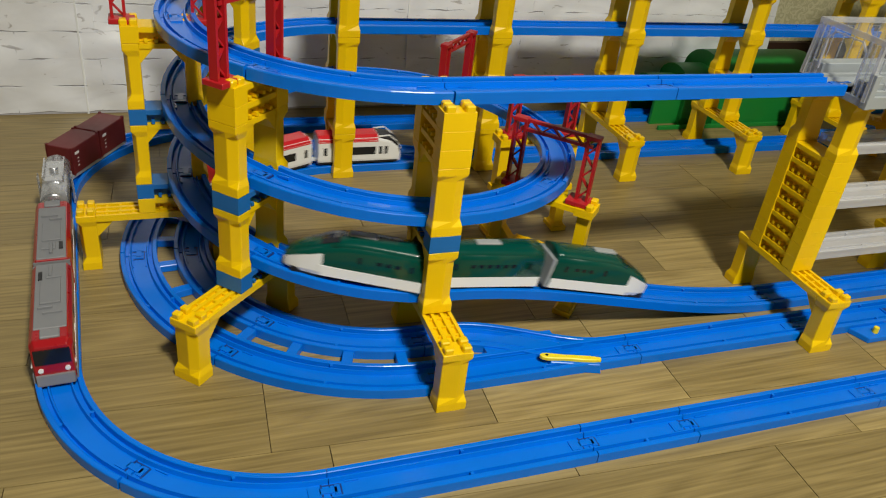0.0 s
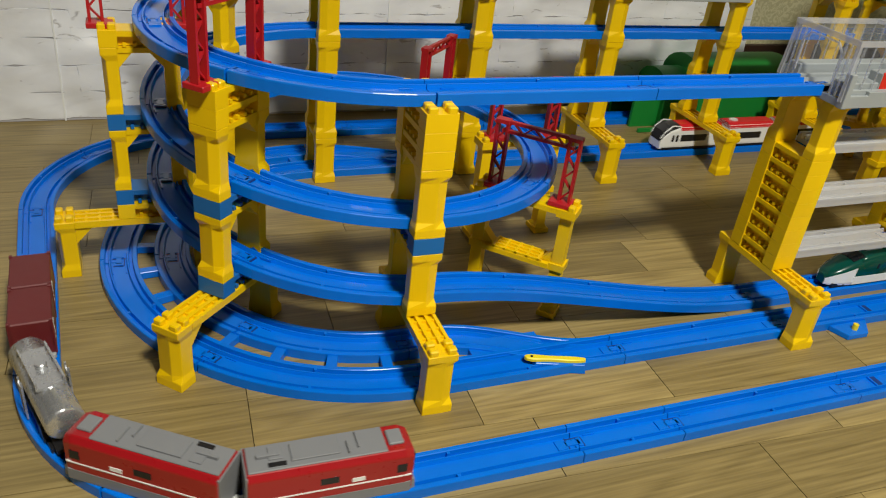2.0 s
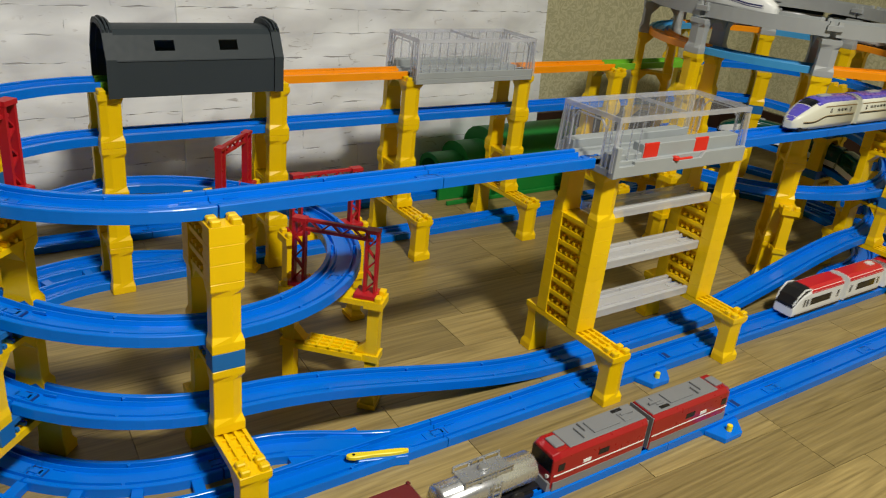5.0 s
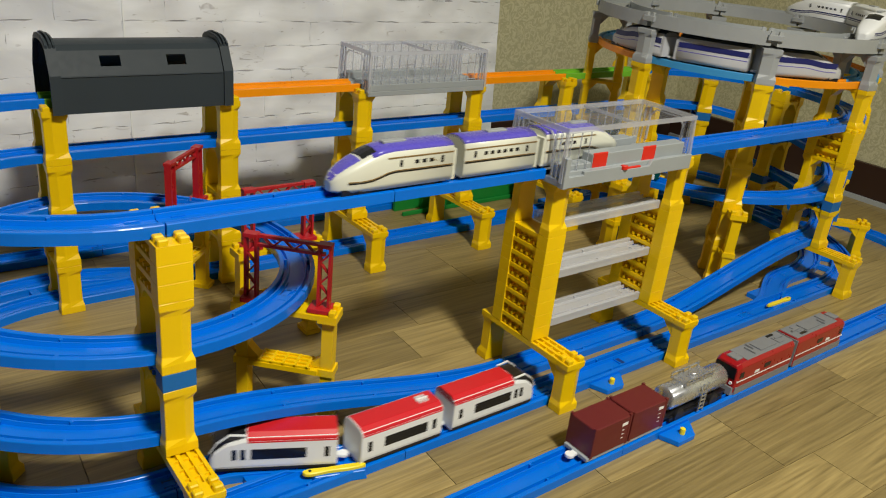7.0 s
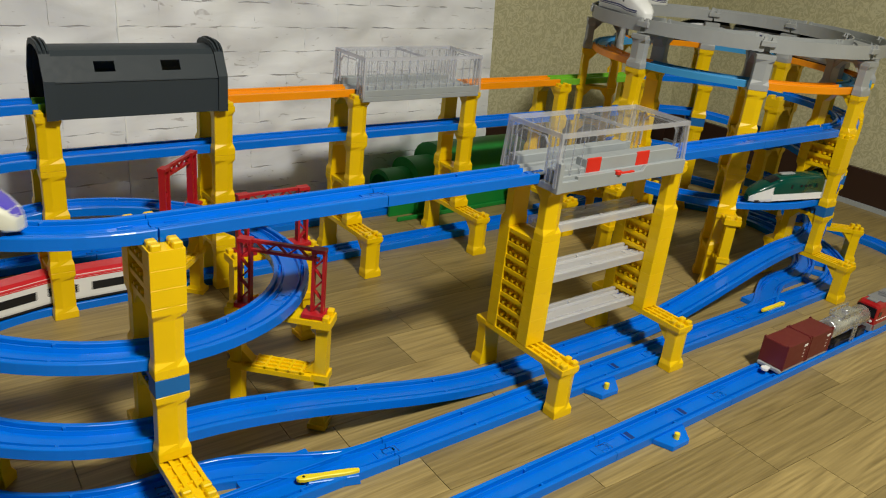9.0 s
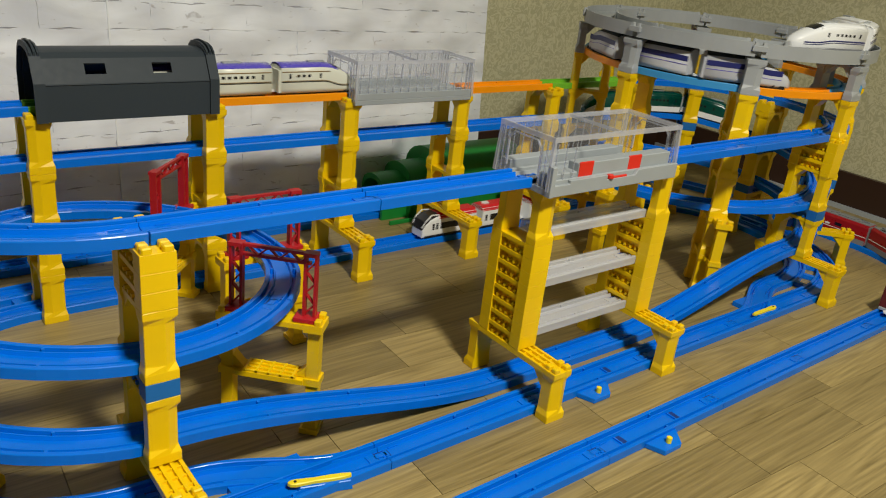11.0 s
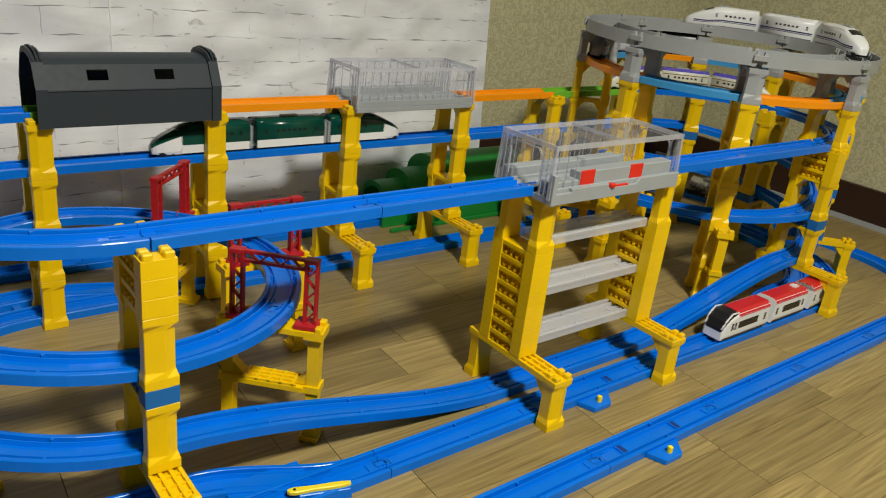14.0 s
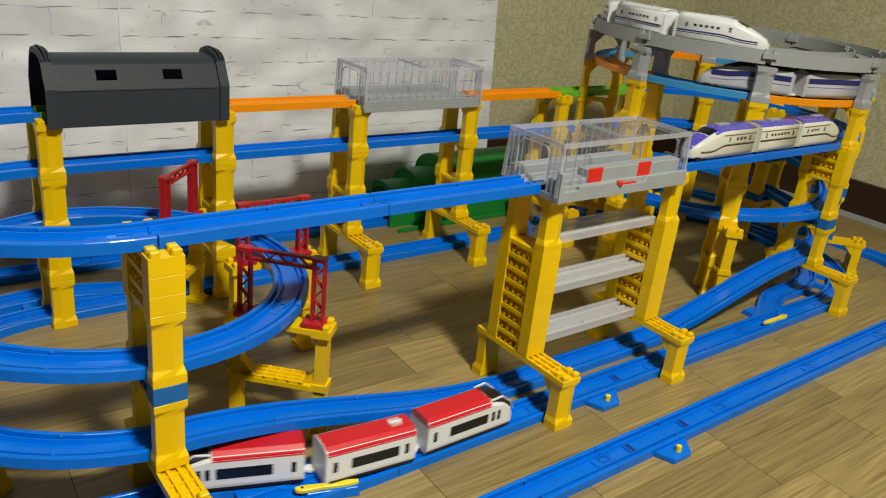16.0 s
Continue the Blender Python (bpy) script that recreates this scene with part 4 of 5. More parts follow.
def side_strip(ob, name, x0, x1, z0, z1, mat, label="", hw=HW):
    for s in (-1, 1):
        y0, y1 = s * (hw - 0.0006), s * (hw + 0.00035)
        part(name, box(x0, x1, min(y0, y1), max(y0, y1), z0, z1), mat, ob, label)


def windows(ob, xs, z0, z1, w):
    for x in xs:
        side_strip(ob, "window", x - w / 2, x + w / 2, z0, z1, DARK_GLASS)


def bullet_car(name, L, nose, body, roof, stripes, label, group, screen=DARK_GLASS, snout=None, low=None, trim_line=False, emblem=False):
    """A shinkansen-like car; nose gives the tapered length of its front (0 for a middle car)."""
    ob = thing(name, Matrix(), label, "toy train car", group)
    a, b = -L / 2, L / 2
    secs = [ring(a, HW, ZB, ZTOP)]
    if nose:
        secs.append(ring(b - nose, HW, ZB, ZTOP))
        for f, hh, ww in ((0.20, 0.965, 1.0), (0.40, 0.86, 0.98), (0.60, 0.71, 0.92), (0.78, 0.56, 0.80), (0.92, 0.41, 0.60), (1.0, 0.24, 0.32)):
            secs.append(ring(b - nose + nose * f, HW * ww, ZB, ZB + (ZTOP - ZB) * hh))
    else:
        secs.append(ring(b, HW, ZB, ZTOP))
    bm = loft(secs)
    ob_body = part("body", bm, body, ob, bevel=0.0)
    for p in ob_body.data.polygons:
        p.use_smooth = abs(p.normal.x) < 0.9
    # roof cap and windscreen follow the same sections, a little proud
    def cap(f0, f1, lo, hi, grow):
        rings = []
        for i in range(9):
            u = f0 + (f1 - f0) * i / 8
            xx = a + (b - a) * u
            base = None
            for s0, s1 in zip(secs, secs[1:]):
                if s0[0][0] <= xx <= s1[0][0] + 1e-9:
                    k = (xx - s0[0][0]) / max(1e-9, s1[0][0] - s0[0][0])
                    base = [Vector(p).lerp(Vector(q), k) for p, q in zip(s0, s1)]
            pts = base[lo:hi]
            c = Vector((xx, 0, ZB + 0.012))
            rings.append([p + (p - c).normalized() * grow for p in pts] + [p - (p - c).normalized() * 0.002 for p in pts[::-1]])
        return loft(rings)
    end = 1 - (nose / L) * 0.62 if nose else 1.0
    top = part("roof", cap(0.0, end, 3, 9, 0.0006), roof, ob)
    for p in top.data.polygons:
        p.use_smooth = abs(p.normal.x) < 0.9
    if nose:
        part("windscreen", cap(1 - (nose / L) * 0.70, 1 - (nose / L) * 0.47, 4, 8, 0.0010), screen, ob, "dark wraparound windscreen")
        if snout:
            part("snout", cap(1 - (nose / L) * 0.44, 0.995, 4, 8, 0.0005), snout, ob, "coloured snout")
    def half_width(xx):
        for s0, s1 in zip(secs, secs[1:]):
            if s0[0][0] <= xx <= s1[0][0] + 1e-9:
                k = (xx - s0[0][0]) / max(1e-9, s1[0][0] - s0[0][0])
                return s0[1][1] * (k - 1) - s1[1][1] * k
        return HW
    def ribbon(piece, xs, zs, h, mat, label=""):
        for s in (-1, 1):
            rings = []
            for xx, zz in zip(xs, zs):
                y0, y1 = s * (half_width(xx) - 0.0007), s * (half_width(xx) + 0.0004)
                rings.append([(xx, y0, zz - h), (xx, y1, zz - h), (xx, y1, zz + h), (xx, y0, zz + h)])
            part(piece, loft(rings), mat, ob, label)
    for z0, z1, mat in stripes:
        zm, h = (z0 + z1) / 2, (z1 - z0) / 2
        if nose:
            dip = 0.007 if snout else 0.004
            xs = [a + 0.001] + [b - nose + nose * f for f in (0.0, 0.12, 0.25, 0.38, 0.52, 0.66, 0.78)]
            ribbon("stripe", xs, [zm, zm] + [zm - dip * f for f in (0.15, 0.5, 0.85, 1.0, 1.05, 1.05)], h, mat)
        else:
            ribbon("stripe", [a + 0.001, b - 0.001], [zm, zm], h, mat)
    if trim_line:
        ribbon("eave_line", [a + 0.001, b - nose * 0.85 if nose else b - 0.001], [ZTOP - 0.0102] * 2, 0.0006, GOLD, "thin bronze line under the roof")
    if emblem and nose:
        for s in (-1, 1):
            y = s * (HW + 0.0001)
            part("emblem", loft([[(a + 0.019 + dx, y - 0.0003, ZB + z), (a + 0.019 + dx, y + 0.0003, ZB + z), (a + 0.0205 + dx, y + 0.0003, ZB + z + t), (a + 0.0205 + dx, y - 0.0003, ZB + z + t)] for dx, z, t in ((0, 0.0222, 0.0004), (0.004, 0.0232, 0.0014), (0.011, 0.0262, 0.0004))]), GOLD, ob, "small winged mark")
    if low:
        side_strip(ob, "skirt_band", a + 0.001, b - (nose * 0.5 if nose else 0.001), ZB + 0.001, ZB + 0.0118, low, "white lower side", HW + 0.0001)
        if nose:
            for lo, hi in ((0, 3), (9, 12)):
                part("chin", cap(1 - (nose / L) * 0.52, 0.996, lo, hi, 0.0005), low, ob, "white lower nose")
    n = 6 if not nose else (5 if body is WHITE else 3)
    first = (L - 0.0085 * (n - 1)) / 2 if not nose else 0.027
    windows(ob, [a + first + 0.0085 * i for i in range(n)], ZB + 0.0222, ZB + 0.0258, 0.0046)
    windows(ob, [a + 0.014, a + 0.062 + (0.017 if body is WHITE else 0) if nose else b - 0.014], ZB + 0.0205, ZB + 0.0270, 0.0030)
    part("end_cap", box(a - 0.0035, a + 0.0006, -HW + 0.0006, HW - 0.0006, ZB + 0.001, ZTOP - 0.008), body if low is None else PALE, ob, "pale gangway end")
    part("pantograph", box(-0.016, 0.010, -0.004, 0.004, ZTOP - 0.0005, ZTOP + 0.0022), GREY, ob, bevel=0.0006)
    running_gear(ob, L)
    return ob


def express_car(front, label):
    L = 0.119 if front else 0.098
    ob = thing("express_car", Matrix(), label, "toy train car", "cars of the red and white express")
    a, b = -L / 2, L / 2
    secs = [ring(a, HW, ZB, ZTOP, 0.16), ring(b - (0.035 if front else 0), HW, ZB, ZTOP, 0.16)]
    if front:
        secs += [ring(b - 0.016, HW, ZB, ZTOP - 0.003, 0.22), ring(b - 0.004, HW * 0.94, ZB, ZB + 0.028, 0.3), ring(b, HW * 0.85, ZB, ZB + 0.016, 0.3)]
    bm = loft(secs)
    part("body", bm, WHITE, ob)
    e = b - (0.034 if front else 0.001)
    rings = [[(x, -HW - 0.0004, ZTOP - 0.0085), (x, -HW * 0.97, ZTOP - 0.004), (x, -HW * 0.6, ZTOP + 0.0006), (x, HW * 0.6, ZTOP + 0.0006), (x, HW * 0.97, ZTOP - 0.004), (x, HW + 0.0004, ZTOP - 0.0085)] for x in (a, e)]
    part("roof", loft(rings), ROOF_RED, ob, "red roof", 0.0006)
    if not front:
        bm = bmesh.new()
        for k in range(4):
            box(a + 0.012 + k * 0.0032, a + 0.0136 + k * 0.0032, -0.0055, 0.0055, ZTOP + 0.0004, ZTOP + 0.0026, bm)
        box(a + 0.010, a + 0.0245, -0.0009, 0.0009, ZTOP + 0.0004, ZTOP + 0.0031, bm)
        part("pantograph", bm, WHITE, ob, "folded white pantograph")
    side_strip(ob, "window_band", -0.030, 0.022, ZB + 0.013, ZB + 0.0245, DARK_GLASS)
    windows(ob, [a + 0.010] + ([b - 0.022, b - 0.030] if front else [b - 0.010]), ZB + 0.013, ZB + 0.0245, 0.0045)
    side_strip(ob, "skirt_line", a, b - 0.004, ZB + 0.0005, ZB + 0.003, BLACK)
    if front:
        rings = [ring(x, HW * w + 0.0005, z0, z1 + 0.0006, 0.25) for x, w, z0, z1 in ((b - 0.033, 0.86, ZTOP - 0.012, ZTOP), (b - 0.016, 0.90, ZTOP - 0.015, ZTOP - 0.0026), (b - 0.0035, 0.86, ZB + 0.0175, ZB + 0.0292), (b + 0.0003, 0.76, ZB + 0.0130, ZB + 0.0172))]
        part("cab_front", loft(rings), BLACK, ob, "glossy black cab front")
        for s in (-1, 1):
            rim = [(b - 0.034, s * HW * 0.86, ZTOP - 0.002), (b - 0.018, s * HW * 0.88, ZTOP - 0.0006), (b - 0.006, s * HW * 0.86, ZTOP - 0.010), (b + 0.001, s * HW * 0.8, ZB + 0.018)]
            bm = loft([[(x, y - 0.0009, z), (x, y + 0.0009, z), (x, y + 0.0009, z + 0.0016), (x, y - 0.0009, z + 0.0016)] for x, y, z in rim])
            part("cab_rim", bm, WHITE, ob, "white rim round the cab window")
    running_gear(ob, L)
    return ob


def loco_car(label):
    L = 0.126
    ob = thing("locomotive", Matrix(), label, "toy locomotive", "locomotives of the freight train")
    a, b = -L / 2, L / 2
    def sec(x, z1=ZTOP, w=HW):
        return [(x, -w, ZB), (x, -w, z1 - 0.005), (x, -w + 0.0035, z1), (x, w - 0.0035, z1), (x, w, z1 - 0.005), (x, w, ZB)]
    part("body", loft([sec(a), sec(b - 0.007), sec(b, ZTOP - 0.003, HW - 0.0015)]), TRAIN_RED, ob, bevel=0.0007)
    part("roof", box(a + 0.001, b - 0.021, -HW + 0.004, HW - 0.004, ZTOP - 0.0005, ZTOP + 0.0013), ROOF_GREY, ob, "grey roof", 0.0006)
    part("roof_hatch", box(b - 0.019, b - 0.007, -0.0078, 0.0078, ZTOP - 0.0005, ZTOP + 0.0024), ROOF_GREY, ob, bevel=0.0008)
    bm = box(-0.030, 0.006, -0.0085, 0.0085, ZTOP + 0.0012, ZTOP + 0.0030)
    box(0.012, 0.0135, -0.010, 0.002, ZTOP + 0.0012, ZTOP + 0.0038, bm)
    box(0.020, 0.0215, -0.006, 0.010, ZTOP + 0.0012, ZTOP + 0.0036, bm)
    box(-0.046, -0.036, -0.004, 0.009, ZTOP + 0.0012, ZTOP + 0.0026, bm)
    box(-0.055, -0.038, -0.0014, 0.0014, ZTOP + 0.0012, ZTOP + 0.0042, bm)
    part("roof_gear", bm, ROOF_GREY, ob, bevel=0.0003)
    part("roof_vent", box(-0.047, -0.034, -0.0105, -0.0070, ZTOP + 0.0011, ZTOP + 0.0024), BLACK, ob, "dark roof vent")
    side_strip(ob, "stripe", a + 0.001, b - 0.002, ZB + 0.0150, ZB + 0.0163, WHITE, "thin white stripe")
    side_strip(ob, "skirt", a + 0.001, b - 0.002, ZB - 0.002, ZB + 0.0080, ROOF_GREY, "grey lower side")
    side_strip(ob, "window", -0.010, 0.004, ZB + 0.021, ZB + 0.027, DARK_GLASS)
    side_strip(ob, "cab_window", b - 0.014, b - 0.006, ZB + 0.020, ZB + 0.028, DARK_GLASS)
    side_strip(ob, "badge", 0.014, 0.024, ZB + 0.0185, ZB + 0.0225, WHITE, "white badge")
    part("windscreen", box(b - 0.0012, b + 0.0007, -HW + 0.003, HW - 0.003, ZB + 0.0185, ZTOP - 0.006), DARK_GLASS, ob, "dark windscreen")
    part("bumper", loft([[(x, -HW + 0.0005 + k, z) for x, k, z in ((b - 0.004, 0, ZB - 0.0025), (b + 0.0030, 0.002, ZB - 0.0025), (b + 0.0022, 0.002, ZB + 0.0075), (b - 0.004, 0, ZB + 0.0075))], [(x, HW - 0.0005 - k, z) for x, k, z in ((b - 0.004, 0, ZB - 0.0025), (b + 0.0030, 0.002, ZB - 0.0025), (b + 0.0022, 0.002, ZB + 0.0075), (b - 0.004, 0, ZB + 0.0075))]]), ROOF_GREY, ob, "grey bumper")
    for s_ in (-1, 1):
        part("headlight", tube(0.0022, 0.0012, "X", 10, pose(b + 0.0006, s_ * 0.0105, ZB + 0.0125)), WHITE, ob, "white headlight")
    part("end_cap", box(a - 0.0012, a + 0.0006, -HW + 0.001, HW - 0.001, ZB, ZTOP - 0.002), ROOF_GREY, ob, "grey rear end")
    running_gear(ob, L)
    return ob


def tank_car():
    L = 0.118
    ob = thing("tank_wagon", Matrix(), "silver tank wagon with a walkway on top", "toy wagon")
    r, zc = 0.0150, BED + 0.0295
    bm = tube(r, L - 0.012, "X", 24, pose(0, 0, zc))
    barrel = part("barrel", bm, SILVER, ob, bevel=0.002)
    for p in barrel.data.polygons:
        p.use_smooth = True
    bm = box(-0.030, 0.022, -0.010, 0.010, zc + r - 0.0014, zc + r + 0.0014)
    part("walkway", bm, SILVER, ob)
    for s in (-1, 1):
        bm = box(-0.030, 0.022, s * 0.0105 - 0.0008, s * 0.0105 + 0.0008, zc + r + 0.005, zc + r + 0.0066)
        for x in (-0.030, -0.013, 0.004, 0.021):
            box(x - 0.0008, x + 0.0008, s * 0.0105 - 0.0008, s * 0.0105 + 0.0008, zc + r - 0.001, zc + r + 0.006, bm)
        part("handrail", bm, SILVER, ob)
        bm = box(-0.005, -0.0035, s * 0.0178 - 0.0008, s * 0.0178 + 0.0008, BED + 0.006, zc + r - 0.001)
        box(0.0035, 0.005, s * 0.0178 - 0.0008, s * 0.0178 + 0.0008, BED + 0.006, zc + r - 0.001, bm)
        for k in range(6):
            box(-0.0045, 0.0045, s * 0.0178 - 0.0006, s * 0.0178 + 0.0006, BED + 0.009 + k * 0.0055, BED + 0.0102 + k * 0.0055, bm)
        part("ladder", bm, SILVER, ob)
    part("hatch", tube(0.0048, 0.006, m=pose(-0.004, 0, zc + r + 0.003), seg=14), SILVER, ob, bevel=0.0006)
    part("frame", box(-L / 2, L / 2, -0.011, 0.011, BED + 0.008, BED + 0.0115), BLACK, ob, "dark frame")
    running_gear(ob, L)
    return ob


def container_car():
    L = 0.124
    ob = thing("container_wagon", Matrix(), "flat wagon carrying two maroon containers", "toy wagon")
    part("flatbed", box(-L / 2, L / 2, -HW + 0.0005, HW - 0.0005, ZB - 0.001, ZB + 0.0035), PALE, ob, "pale grey flatbed", 0.0006)
    for x0, x1 in ((-L / 2 + 0.003, -0.0012), (0.0012, L / 2 - 0.003)):
        c = part("container", box(x0, x1, -HW - 0.0006, HW + 0.0006, ZB + 0.0036, ZTOP - 0.001), MAROON, ob, "maroon container", 0.0009)
        for s in (-1, 1):
            y = s * (HW + 0.0005)
            part("marking", box(x1 - 0.014, x1 - 0.006, min(y, y + s * 0.0005), max(y, y + s * 0.0005), ZTOP - 0.011, ZTOP - 0.0075), WHITE, c, "small white lettering bar")
            for k in range(3):
                part("marking", box(x1 - 0.0125, x1 - 0.0095, min(y, y + s * 0.0004), max(y, y + s * 0.0004), ZB + 0.013 + k * 0.005, ZB + 0.0138 + k * 0.005), WHITE, c)
        bm = bmesh.new()
        for xe in (x0 + 0.0016, x1 - 0.0016):
            for s in (-1, 1):
                box(xe - 0.0016, xe + 0.0016, s * (HW - 0.0006) - 0.0016, s * (HW - 0.0006) + 0.0016, ZB + 0.0030, ZTOP + 0.0004, bm)
        part("corner_casting", bm, MAROON, c, bevel=0.0003)["kind"] = "stuff"
    running_gear(ob, L)
    return ob


VIOLET_STRIPE = [(ZB + 0.0152, ZB + 0.0163, BLACK), (ZB + 0.0168, ZB + 0.0176, GOLD)]
VG, GG, WG, SG = ("cars of the %s train" % c for c in ("violet and cream", "green and white", "white", "silver"))
violet = [bullet_car("bullet_train_car", 0.130, 0.062, CREAM, PURPLE, VIOLET_STRIPE, "cream bullet train car with violet roof and snout", VG, snout=PURPLE, trim_line=True, emblem=True),
          bullet_car("bullet_train_car", 0.098, 0, CREAM, PURPLE, VIOLET_STRIPE, "cream bullet train middle car with violet roof", VG, trim_line=True),
          bullet_car("bullet_train_car", 0.130, 0.062, CREAM, PURPLE, VIOLET_STRIPE, "cream bullet train tail car with violet roof", VG, snout=PURPLE, trim_line=True, emblem=True)]
green_train = [bullet_car("bullet_train_car", 0.132, 0.070, DEEP_GREEN, DEEP_GREEN, [], "dark green bullet train car with white lower sides", GG, low=WHITE, snout=DEEP_GREEN),
               bullet_car("bullet_train_car", 0.107, 0, DEEP_GREEN, DEEP_GREEN, [], "dark green bullet train middle car, white below", GG, low=WHITE),
               bullet_car("bullet_train_car", 0.132, 0.070, DEEP_GREEN, DEEP_GREEN, [], "dark green bullet train tail car, white below", GG, low=WHITE, snout=DEEP_GREEN)]
WS = [(ZB + 0.0142, ZB + 0.0162, NAVY), (ZB + 0.0118, ZB + 0.0128, NAVY), (ZB + 0.0010, ZB + 0.0045, ROOF_GREY)]
white_train = [bullet_car("bullet_train_car", 0.137, 0.072, WHITE, WHITE, WS, "white bullet train car with blue stripes", WG),
               bullet_car("bullet_train_car", 0.110, 0, WHITE, WHITE, WS, "white bullet train middle car with blue stripes", WG),
               bullet_car("bullet_train_car", 0.137, 0.072, WHITE, WHITE, WS, "white bullet train tail car with blue stripes", WG)]
SS = [(ZB + 0.0205, ZB + 0.0285, NAVY), (ZB + 0.0150, ZB + 0.0158, PURPLE)]
silver_train = [bullet_car("bullet_train_car", 0.132, 0.070, BODY_SILVER, CHARCOAL, SS, "pale grey bullet train car with navy band", SG),
                bullet_car("bullet_train_car", 0.108, 0, BODY_SILVER, CHARCOAL, SS, "pale grey bullet train middle car with navy band", SG),
                bullet_car("bullet_train_car", 0.132, 0.070, BODY_SILVER, CHARCOAL, SS, "pale grey bullet train tail car with navy band", SG)]
express = [express_car(True, "white express car with red roof and black cab"), express_car(False, "white express middle car with red roof"), express_car(True, "white express tail car with red roof and black cab")]
freight = [loco_car("red electric locomotive with grey roof"), loco_car("red electric locomotive with grey roof"), tank_car(), container_car()]

# ---- motion of the trains ----


def place_on(name, s):
    """The point at length s along a closed route."""
    pts, cum = TABLE[name]
    s %= cum[-1]
    i = min(int(np.searchsorted(cum, s, side="right")) - 1, len(pts) - 2)
    f = (s - cum[i]) / max(1e-9, cum[i + 1] - cum[i])
    return pts[i].lerp(pts[i + 1], f)


TABLE = {}
for key, pts in ROUTES.items():
    pts = [Vector(p) for p in pts]
    if (pts[0] - pts[-1]).length > 1e-4:
        pts.append(pts[0])
    cum = [0.0]
    for p, q in zip(pts, pts[1:]):
        cum.append(cum[-1] + (q - p).length)
    TABLE[key] = (pts, np.array(cum))


def car_pose(name, s, base, flip=False):
    a, b = place_on(name, s + base), place_on(name, s - base)
    d = (a - b) if not flip else (b - a)
    m = (a + b) / 2
    pitch = -math.degrees(math.atan2(d.z, math.hypot(d.x, d.y)))
    return pose(m.x, m.y, m.z, 0, pitch, math.degrees(math.atan2(d.y, d.x)))


def run(cars, name, marks, lengths, flips, gap=0.006):
    """Key a train: marks are (seconds, length along the route of its front end)."""
    ts, ss = [t for t, _ in marks], [s for _, s in marks]
    def front(t):
        if t <= ts[0]:
            return ss[0] + (t - ts[0]) * (ss[1] - ss[0]) / (ts[1] - ts[0])
        if t >= ts[-1]:
            return ss[-1] + (t - ts[-1]) * (ss[-1] - ss[-2]) / (ts[-1] - ts[-2])
        return float(np.interp(t, ts, ss))
    back = 0.0
    for ob, L, flip in zip(cars, lengths, flips):
        c = back + L / 2
        walk(ob, [(k * 0.2, car_pose(name, front(k * 0.2) - c, L * 0.29, flip)) for k in range(81)])
        back += L + gap


HT = math.pi * R


def motions():
    X1 = LOOP_X1 - R
    # freight: lengths from the start of the front straight
    lf = TABLE["loop"][1][-1]
    run(freight, "loop", [(0, -0.285), (1.0, -0.116), (1.5, -0.020), (3.5, 0.350), (5, 0.643), (7.5, 1.106), (9, 1.393), (16, 2.74)], [0.126, 0.126, 0.118, 0.124], [False, True, False, False], 0.009)
    # express on the oval: from XR westward
    lo = TABLE["oval"][1][-1]
    fr = XR - XL
    bk = fr + 0.004 + HT
    run(express, "oval", [(0, bk + 0.10 - lo), (1.5, bk + 0.737 - lo), (5, XR - 1.040), (7.5, fr + 0.169), (14.5, XR - 0.812 + lo), (16, fr - 0.002 + lo)], [0.119, 0.098, 0.119], [False, False, True], 0.0150)
    # violet on the top line: from XR westward
    lt = TABLE["top"][1][-1]
    run(violet, "top", [(0, XR - 1.010 - 1.57), (5, XR - 1.010), (7.5, XR - 0.219), (12.5, fr + HT + 1.1425 - XL), (15, lt - 0.006), (16, lt + XR - 0.915)], [0.130, 0.098, 0.130], [False, False, True], 0.0135)
    # green: from the top of the ramp eastward
    lc = TABLE["climb"][1][-1]
    up = TABLE["climb"][1]
    c0 = length(ROUTES["climb"][:0] or TURNS["ramp_l"]) + (RAMP_R - RAMP_L) + length(TURNS["ramp_r"])
    t1, t2, t3 = (length(TURNS[k]) for k in ("turn_r1", "turn_r2", "turn_r3"))
    run(green_train, "climb", [(0, 0.252), (0.7, 0.572), (1.0, 0.677), (1.4, 0.793), (2.1, 0.963), (7.5, c0 + t1 + t2 - 0.17), (9, c0 + t1 + t2 + 0.25), (12.5, c0 + t1 + t2 + t3 + XR - 0.811), (14.5, c0 + t1 + t2 + t3 + XR - 0.217), (16, c0 + t1 + t2 + t3 + XR + 0.21)], [0.132, 0.107, 0.132], [False, False, True], 0.0095)
    ring_l = 2 * math.pi * RR
    run(white_train, "ring", [(8.0, 0.395), (12.5, 0.687 + ring_l), (16.0, 0.583 + 2 * ring_l)], [0.137, 0.110, 0.137], [False, False, True], 0.0145)
    run(silver_train, "under_ring", [(8.0, 0.283), (12.5, 0.385 + ring_l), (16.0, 0.14 + 2 * ring_l)], [0.132, 0.108, 0.132], [False, False, True], 0.0145)


green_hill()

# ---- bricks on the wall sheet and planks of the floor ----
rnd = random.Random(4)
ROW, LONG = 0.0398, 0.158


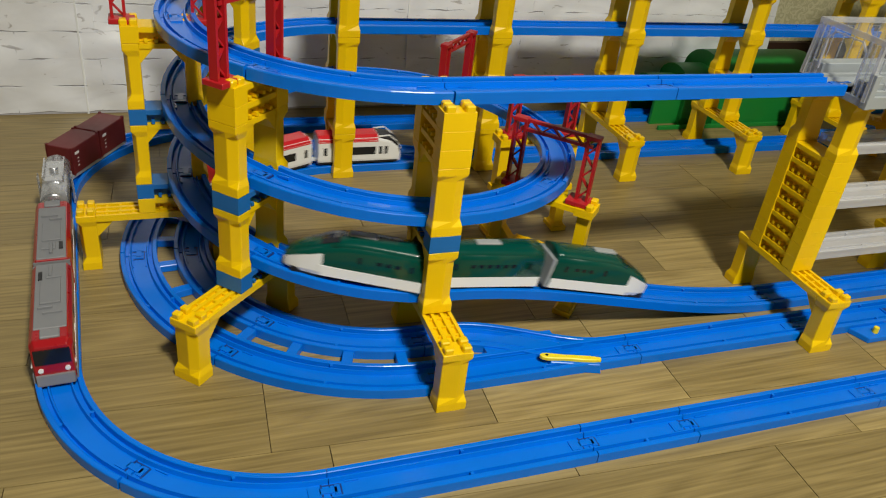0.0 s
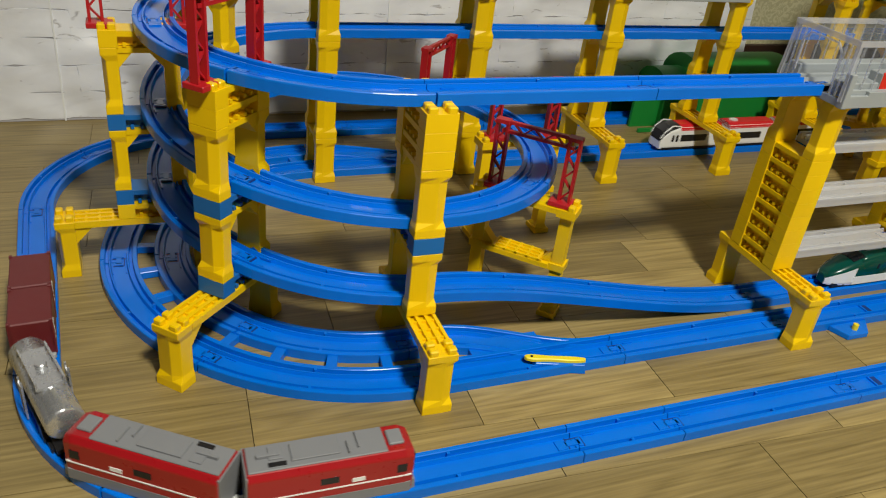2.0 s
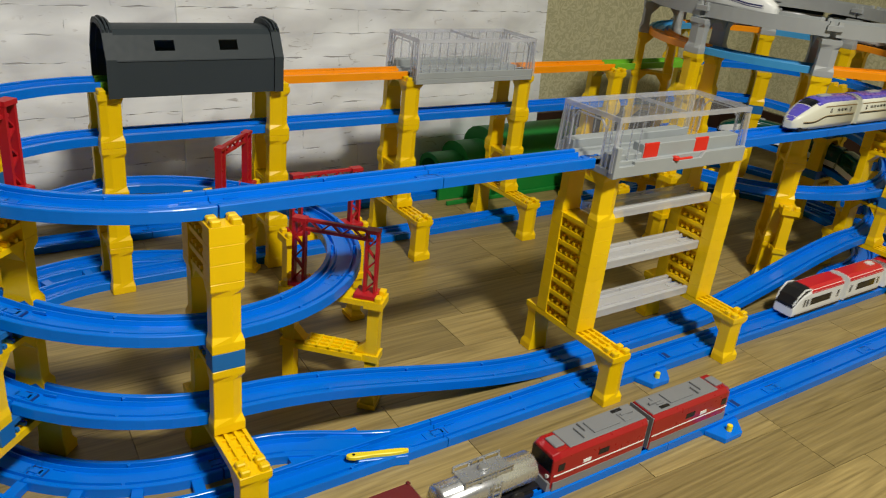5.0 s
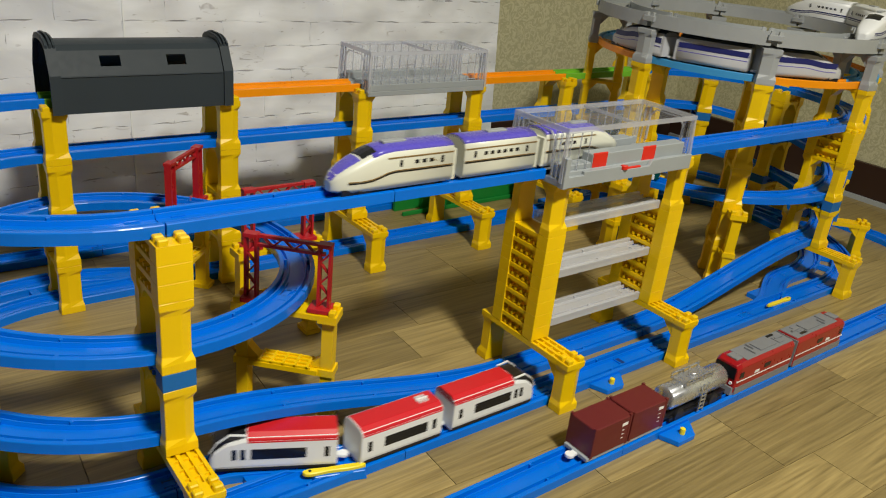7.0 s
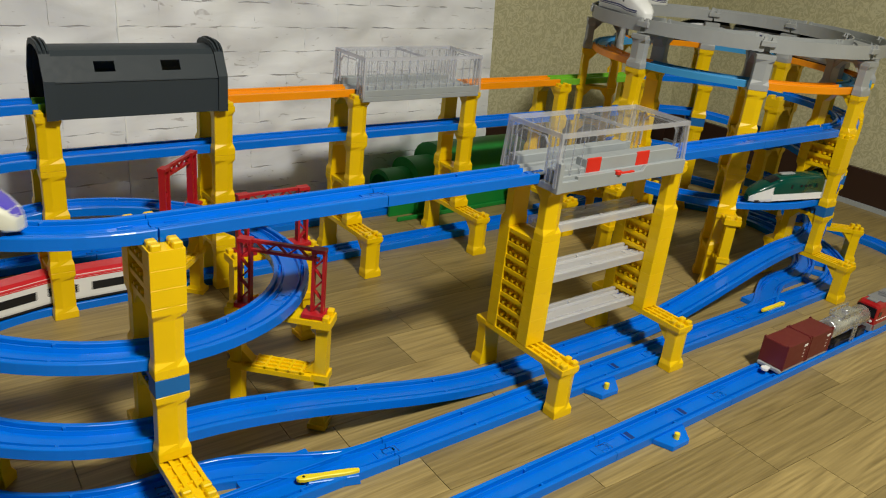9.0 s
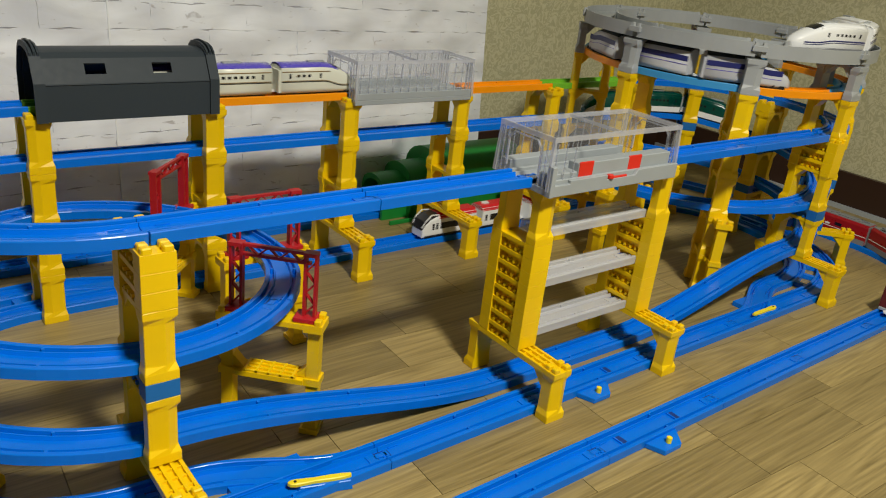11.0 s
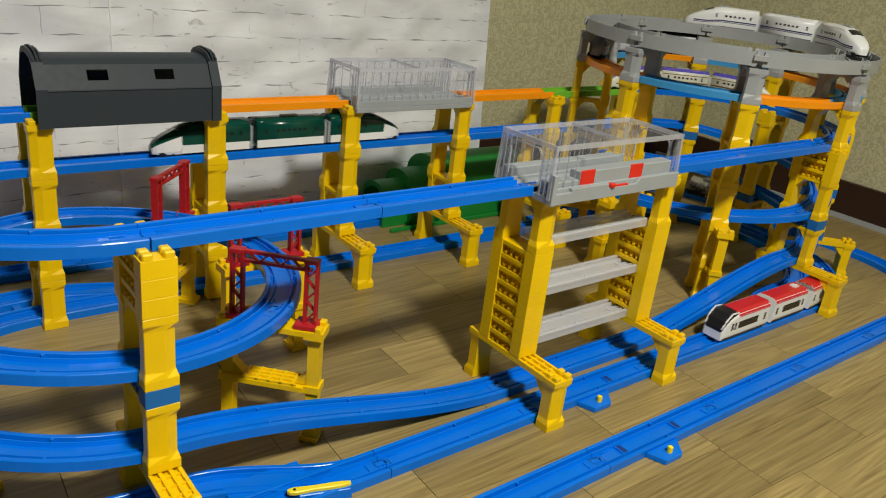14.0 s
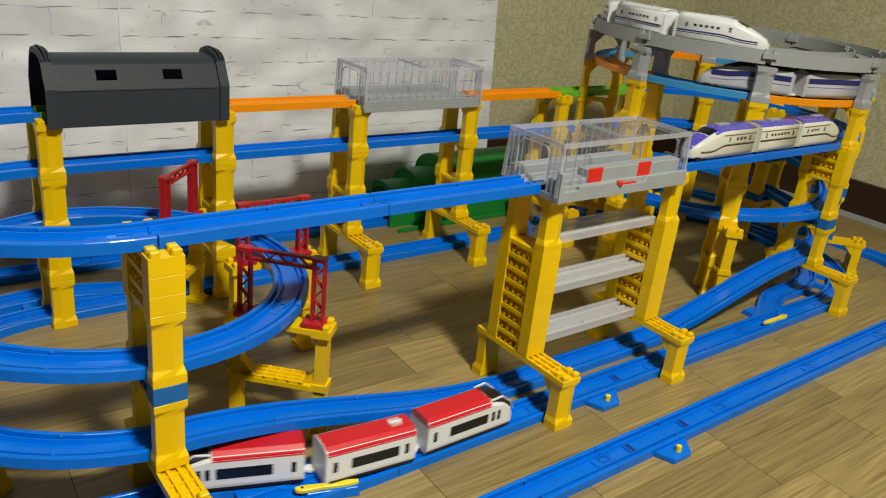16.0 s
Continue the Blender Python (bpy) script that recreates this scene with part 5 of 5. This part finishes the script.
def rough_brick(seed):
    """A flat brick with a hand-cut, wavering outline."""
    r = random.Random(seed)
    nx, nz = 12, 3
    hx, hz = LONG / 2 + 0.0002, ROW / 2 - 0.0002
    loop = [(-hx + 2 * hx * i / nx, -hz) for i in range(nx)] + [(hx, -hz + 2 * hz * i / nz) for i in range(nz)] + [(hx - 2 * hx * i / nx, hz) for i in range(nx)] + [(-hx, hz - 2 * hz * i / nz) for i in range(nz)]
    ph = [r.uniform(0, 6.3) for _ in range(4)]
    def wob(x, z, k):
        return x + k * 0.0009 * math.sin(z * 210 + ph[0]) + r.uniform(-0.0005, 0.0005), z + k * (0.0012 * math.sin(x * 75 + ph[1]) + 0.0006 * math.sin(x * 190 + ph[2])) + r.uniform(-0.0004, 0.0004)
    pts = [wob(x, z, 1) for x, z in loop]
    bm = loft([[(x, 0.0, z) for x, z in pts], [(x * 0.9995, -0.0008, z * 0.998) for x, z in pts], [(x * 0.997, -0.0014, z * 0.985) for x, z in pts]])
    return finish(bm, BRICK, "brick")


bricks = [rough_brick(i) for i in range(6)]
for row in range(12):
    z = 0.003 + ROW * (row + 0.5)
    x = -0.74 + (LONG * 0.55 if row % 2 else 0) + rnd.uniform(-0.022, 0.022)
    while x < 1.140 - LONG / 2:
        ob = new("brick", bricks[rnd.randrange(6)])
        ob.parent = sheet
        ob.location = (x, PANEL_Y - 0.006 + rnd.uniform(-0.0002, 0.0003), z)
        x += LONG
    rest_w = 1.141 - (x - LONG / 2)
    if rest_w > 0.008:
        ob = new("brick", bricks[rnd.randrange(6)])
        ob.parent = sheet
        ob.location = (x - LONG / 2 + rest_w / 2, PANEL_Y - 0.006, z)
        ob.scale = (rest_w / LONG, 1, 1)
for x in (-0.105, 0.394):
    seam = new("wall_seam", finish(box(x - 0.0012, x + 0.0012, PANEL_Y - 0.0092, PANEL_Y - 0.0060, 0.0, 1.1), WHITE, "wall_seam"))
    seam.matrix_basis = LEAN
    tagged(seam, "thin white seam between two brick sheets", "wall seam", kind="structure")

PW, V0 = 0.0722, 0.350
lengths_ = (0.298, 0.201, 0.246, 0.345)
plank_me = {L: finish(box(0.0004, L - 0.0004, 0.0003, PW - 0.0003, -0.0022, 0.0), OAK, "plank") for L in lengths_}
turn = pose(0, 0, 0, 0, 0, -2.7)
# a known end joint in some rows; the others fall by chance
ENDS = {-1: 0.836, 0: 0.783, 1: 0.287, 2: 0.239, 3: 0.038, 4: 0.334, 5: 0.538, 6: 0.580, 8: -0.114}
far = []
for j in range(-44, 16):
    pick = random.Random(100 + j)
    pick_first = 0.298 if j == 1 else lengths_[pick.randrange(4)]
    v = V0 + j * PW
    start = ENDS.get(j, pick.uniform(0, 0.3))
    spans, u = [], start
    while u < 2.6:
        L = pick_first if u == start else lengths_[pick.randrange(4)]
        spans.append((u, L))
        u += L
    u = start
    while u > -3.2:
        L = 0.201 if j == 2 and u == start else lengths_[pick.randrange(4)]
        u -= L
        spans.append((u, L))
    for u, L in spans:
        c = turn @ Vector((u + L / 2, v + PW / 2, 0))
        if -0.5 < c.x < 1.6 and 0.05 < c.y < 1.1:
            ob = new("plank", plank_me[L])
            ob.parent = floor
            ob.matrix_basis = turn @ pose(u, v, 0)
        elif -2.56 < c.y < 1.31:
            # the outer planks are sawn off at the walls
            slip = v * math.sin(radians(2.7))
            u0, u1 = max(u, -2.595 - slip), min(u + L, WALL_X - 0.006 - slip)
            if u1 - u0 > 0.004:
                far.append((u0, v, u1 - u0))
bm = bmesh.new()
for u, v, L in far:
    box(u + 0.0003, u + L - 0.0003, v + 0.0003, v + PW - 0.0003, -0.0022, 0.0, bm)
rest = part("plank_field", bm, OAK, floor)
rest.matrix_basis = turn
rest["kind"] = "stuff"

motions()
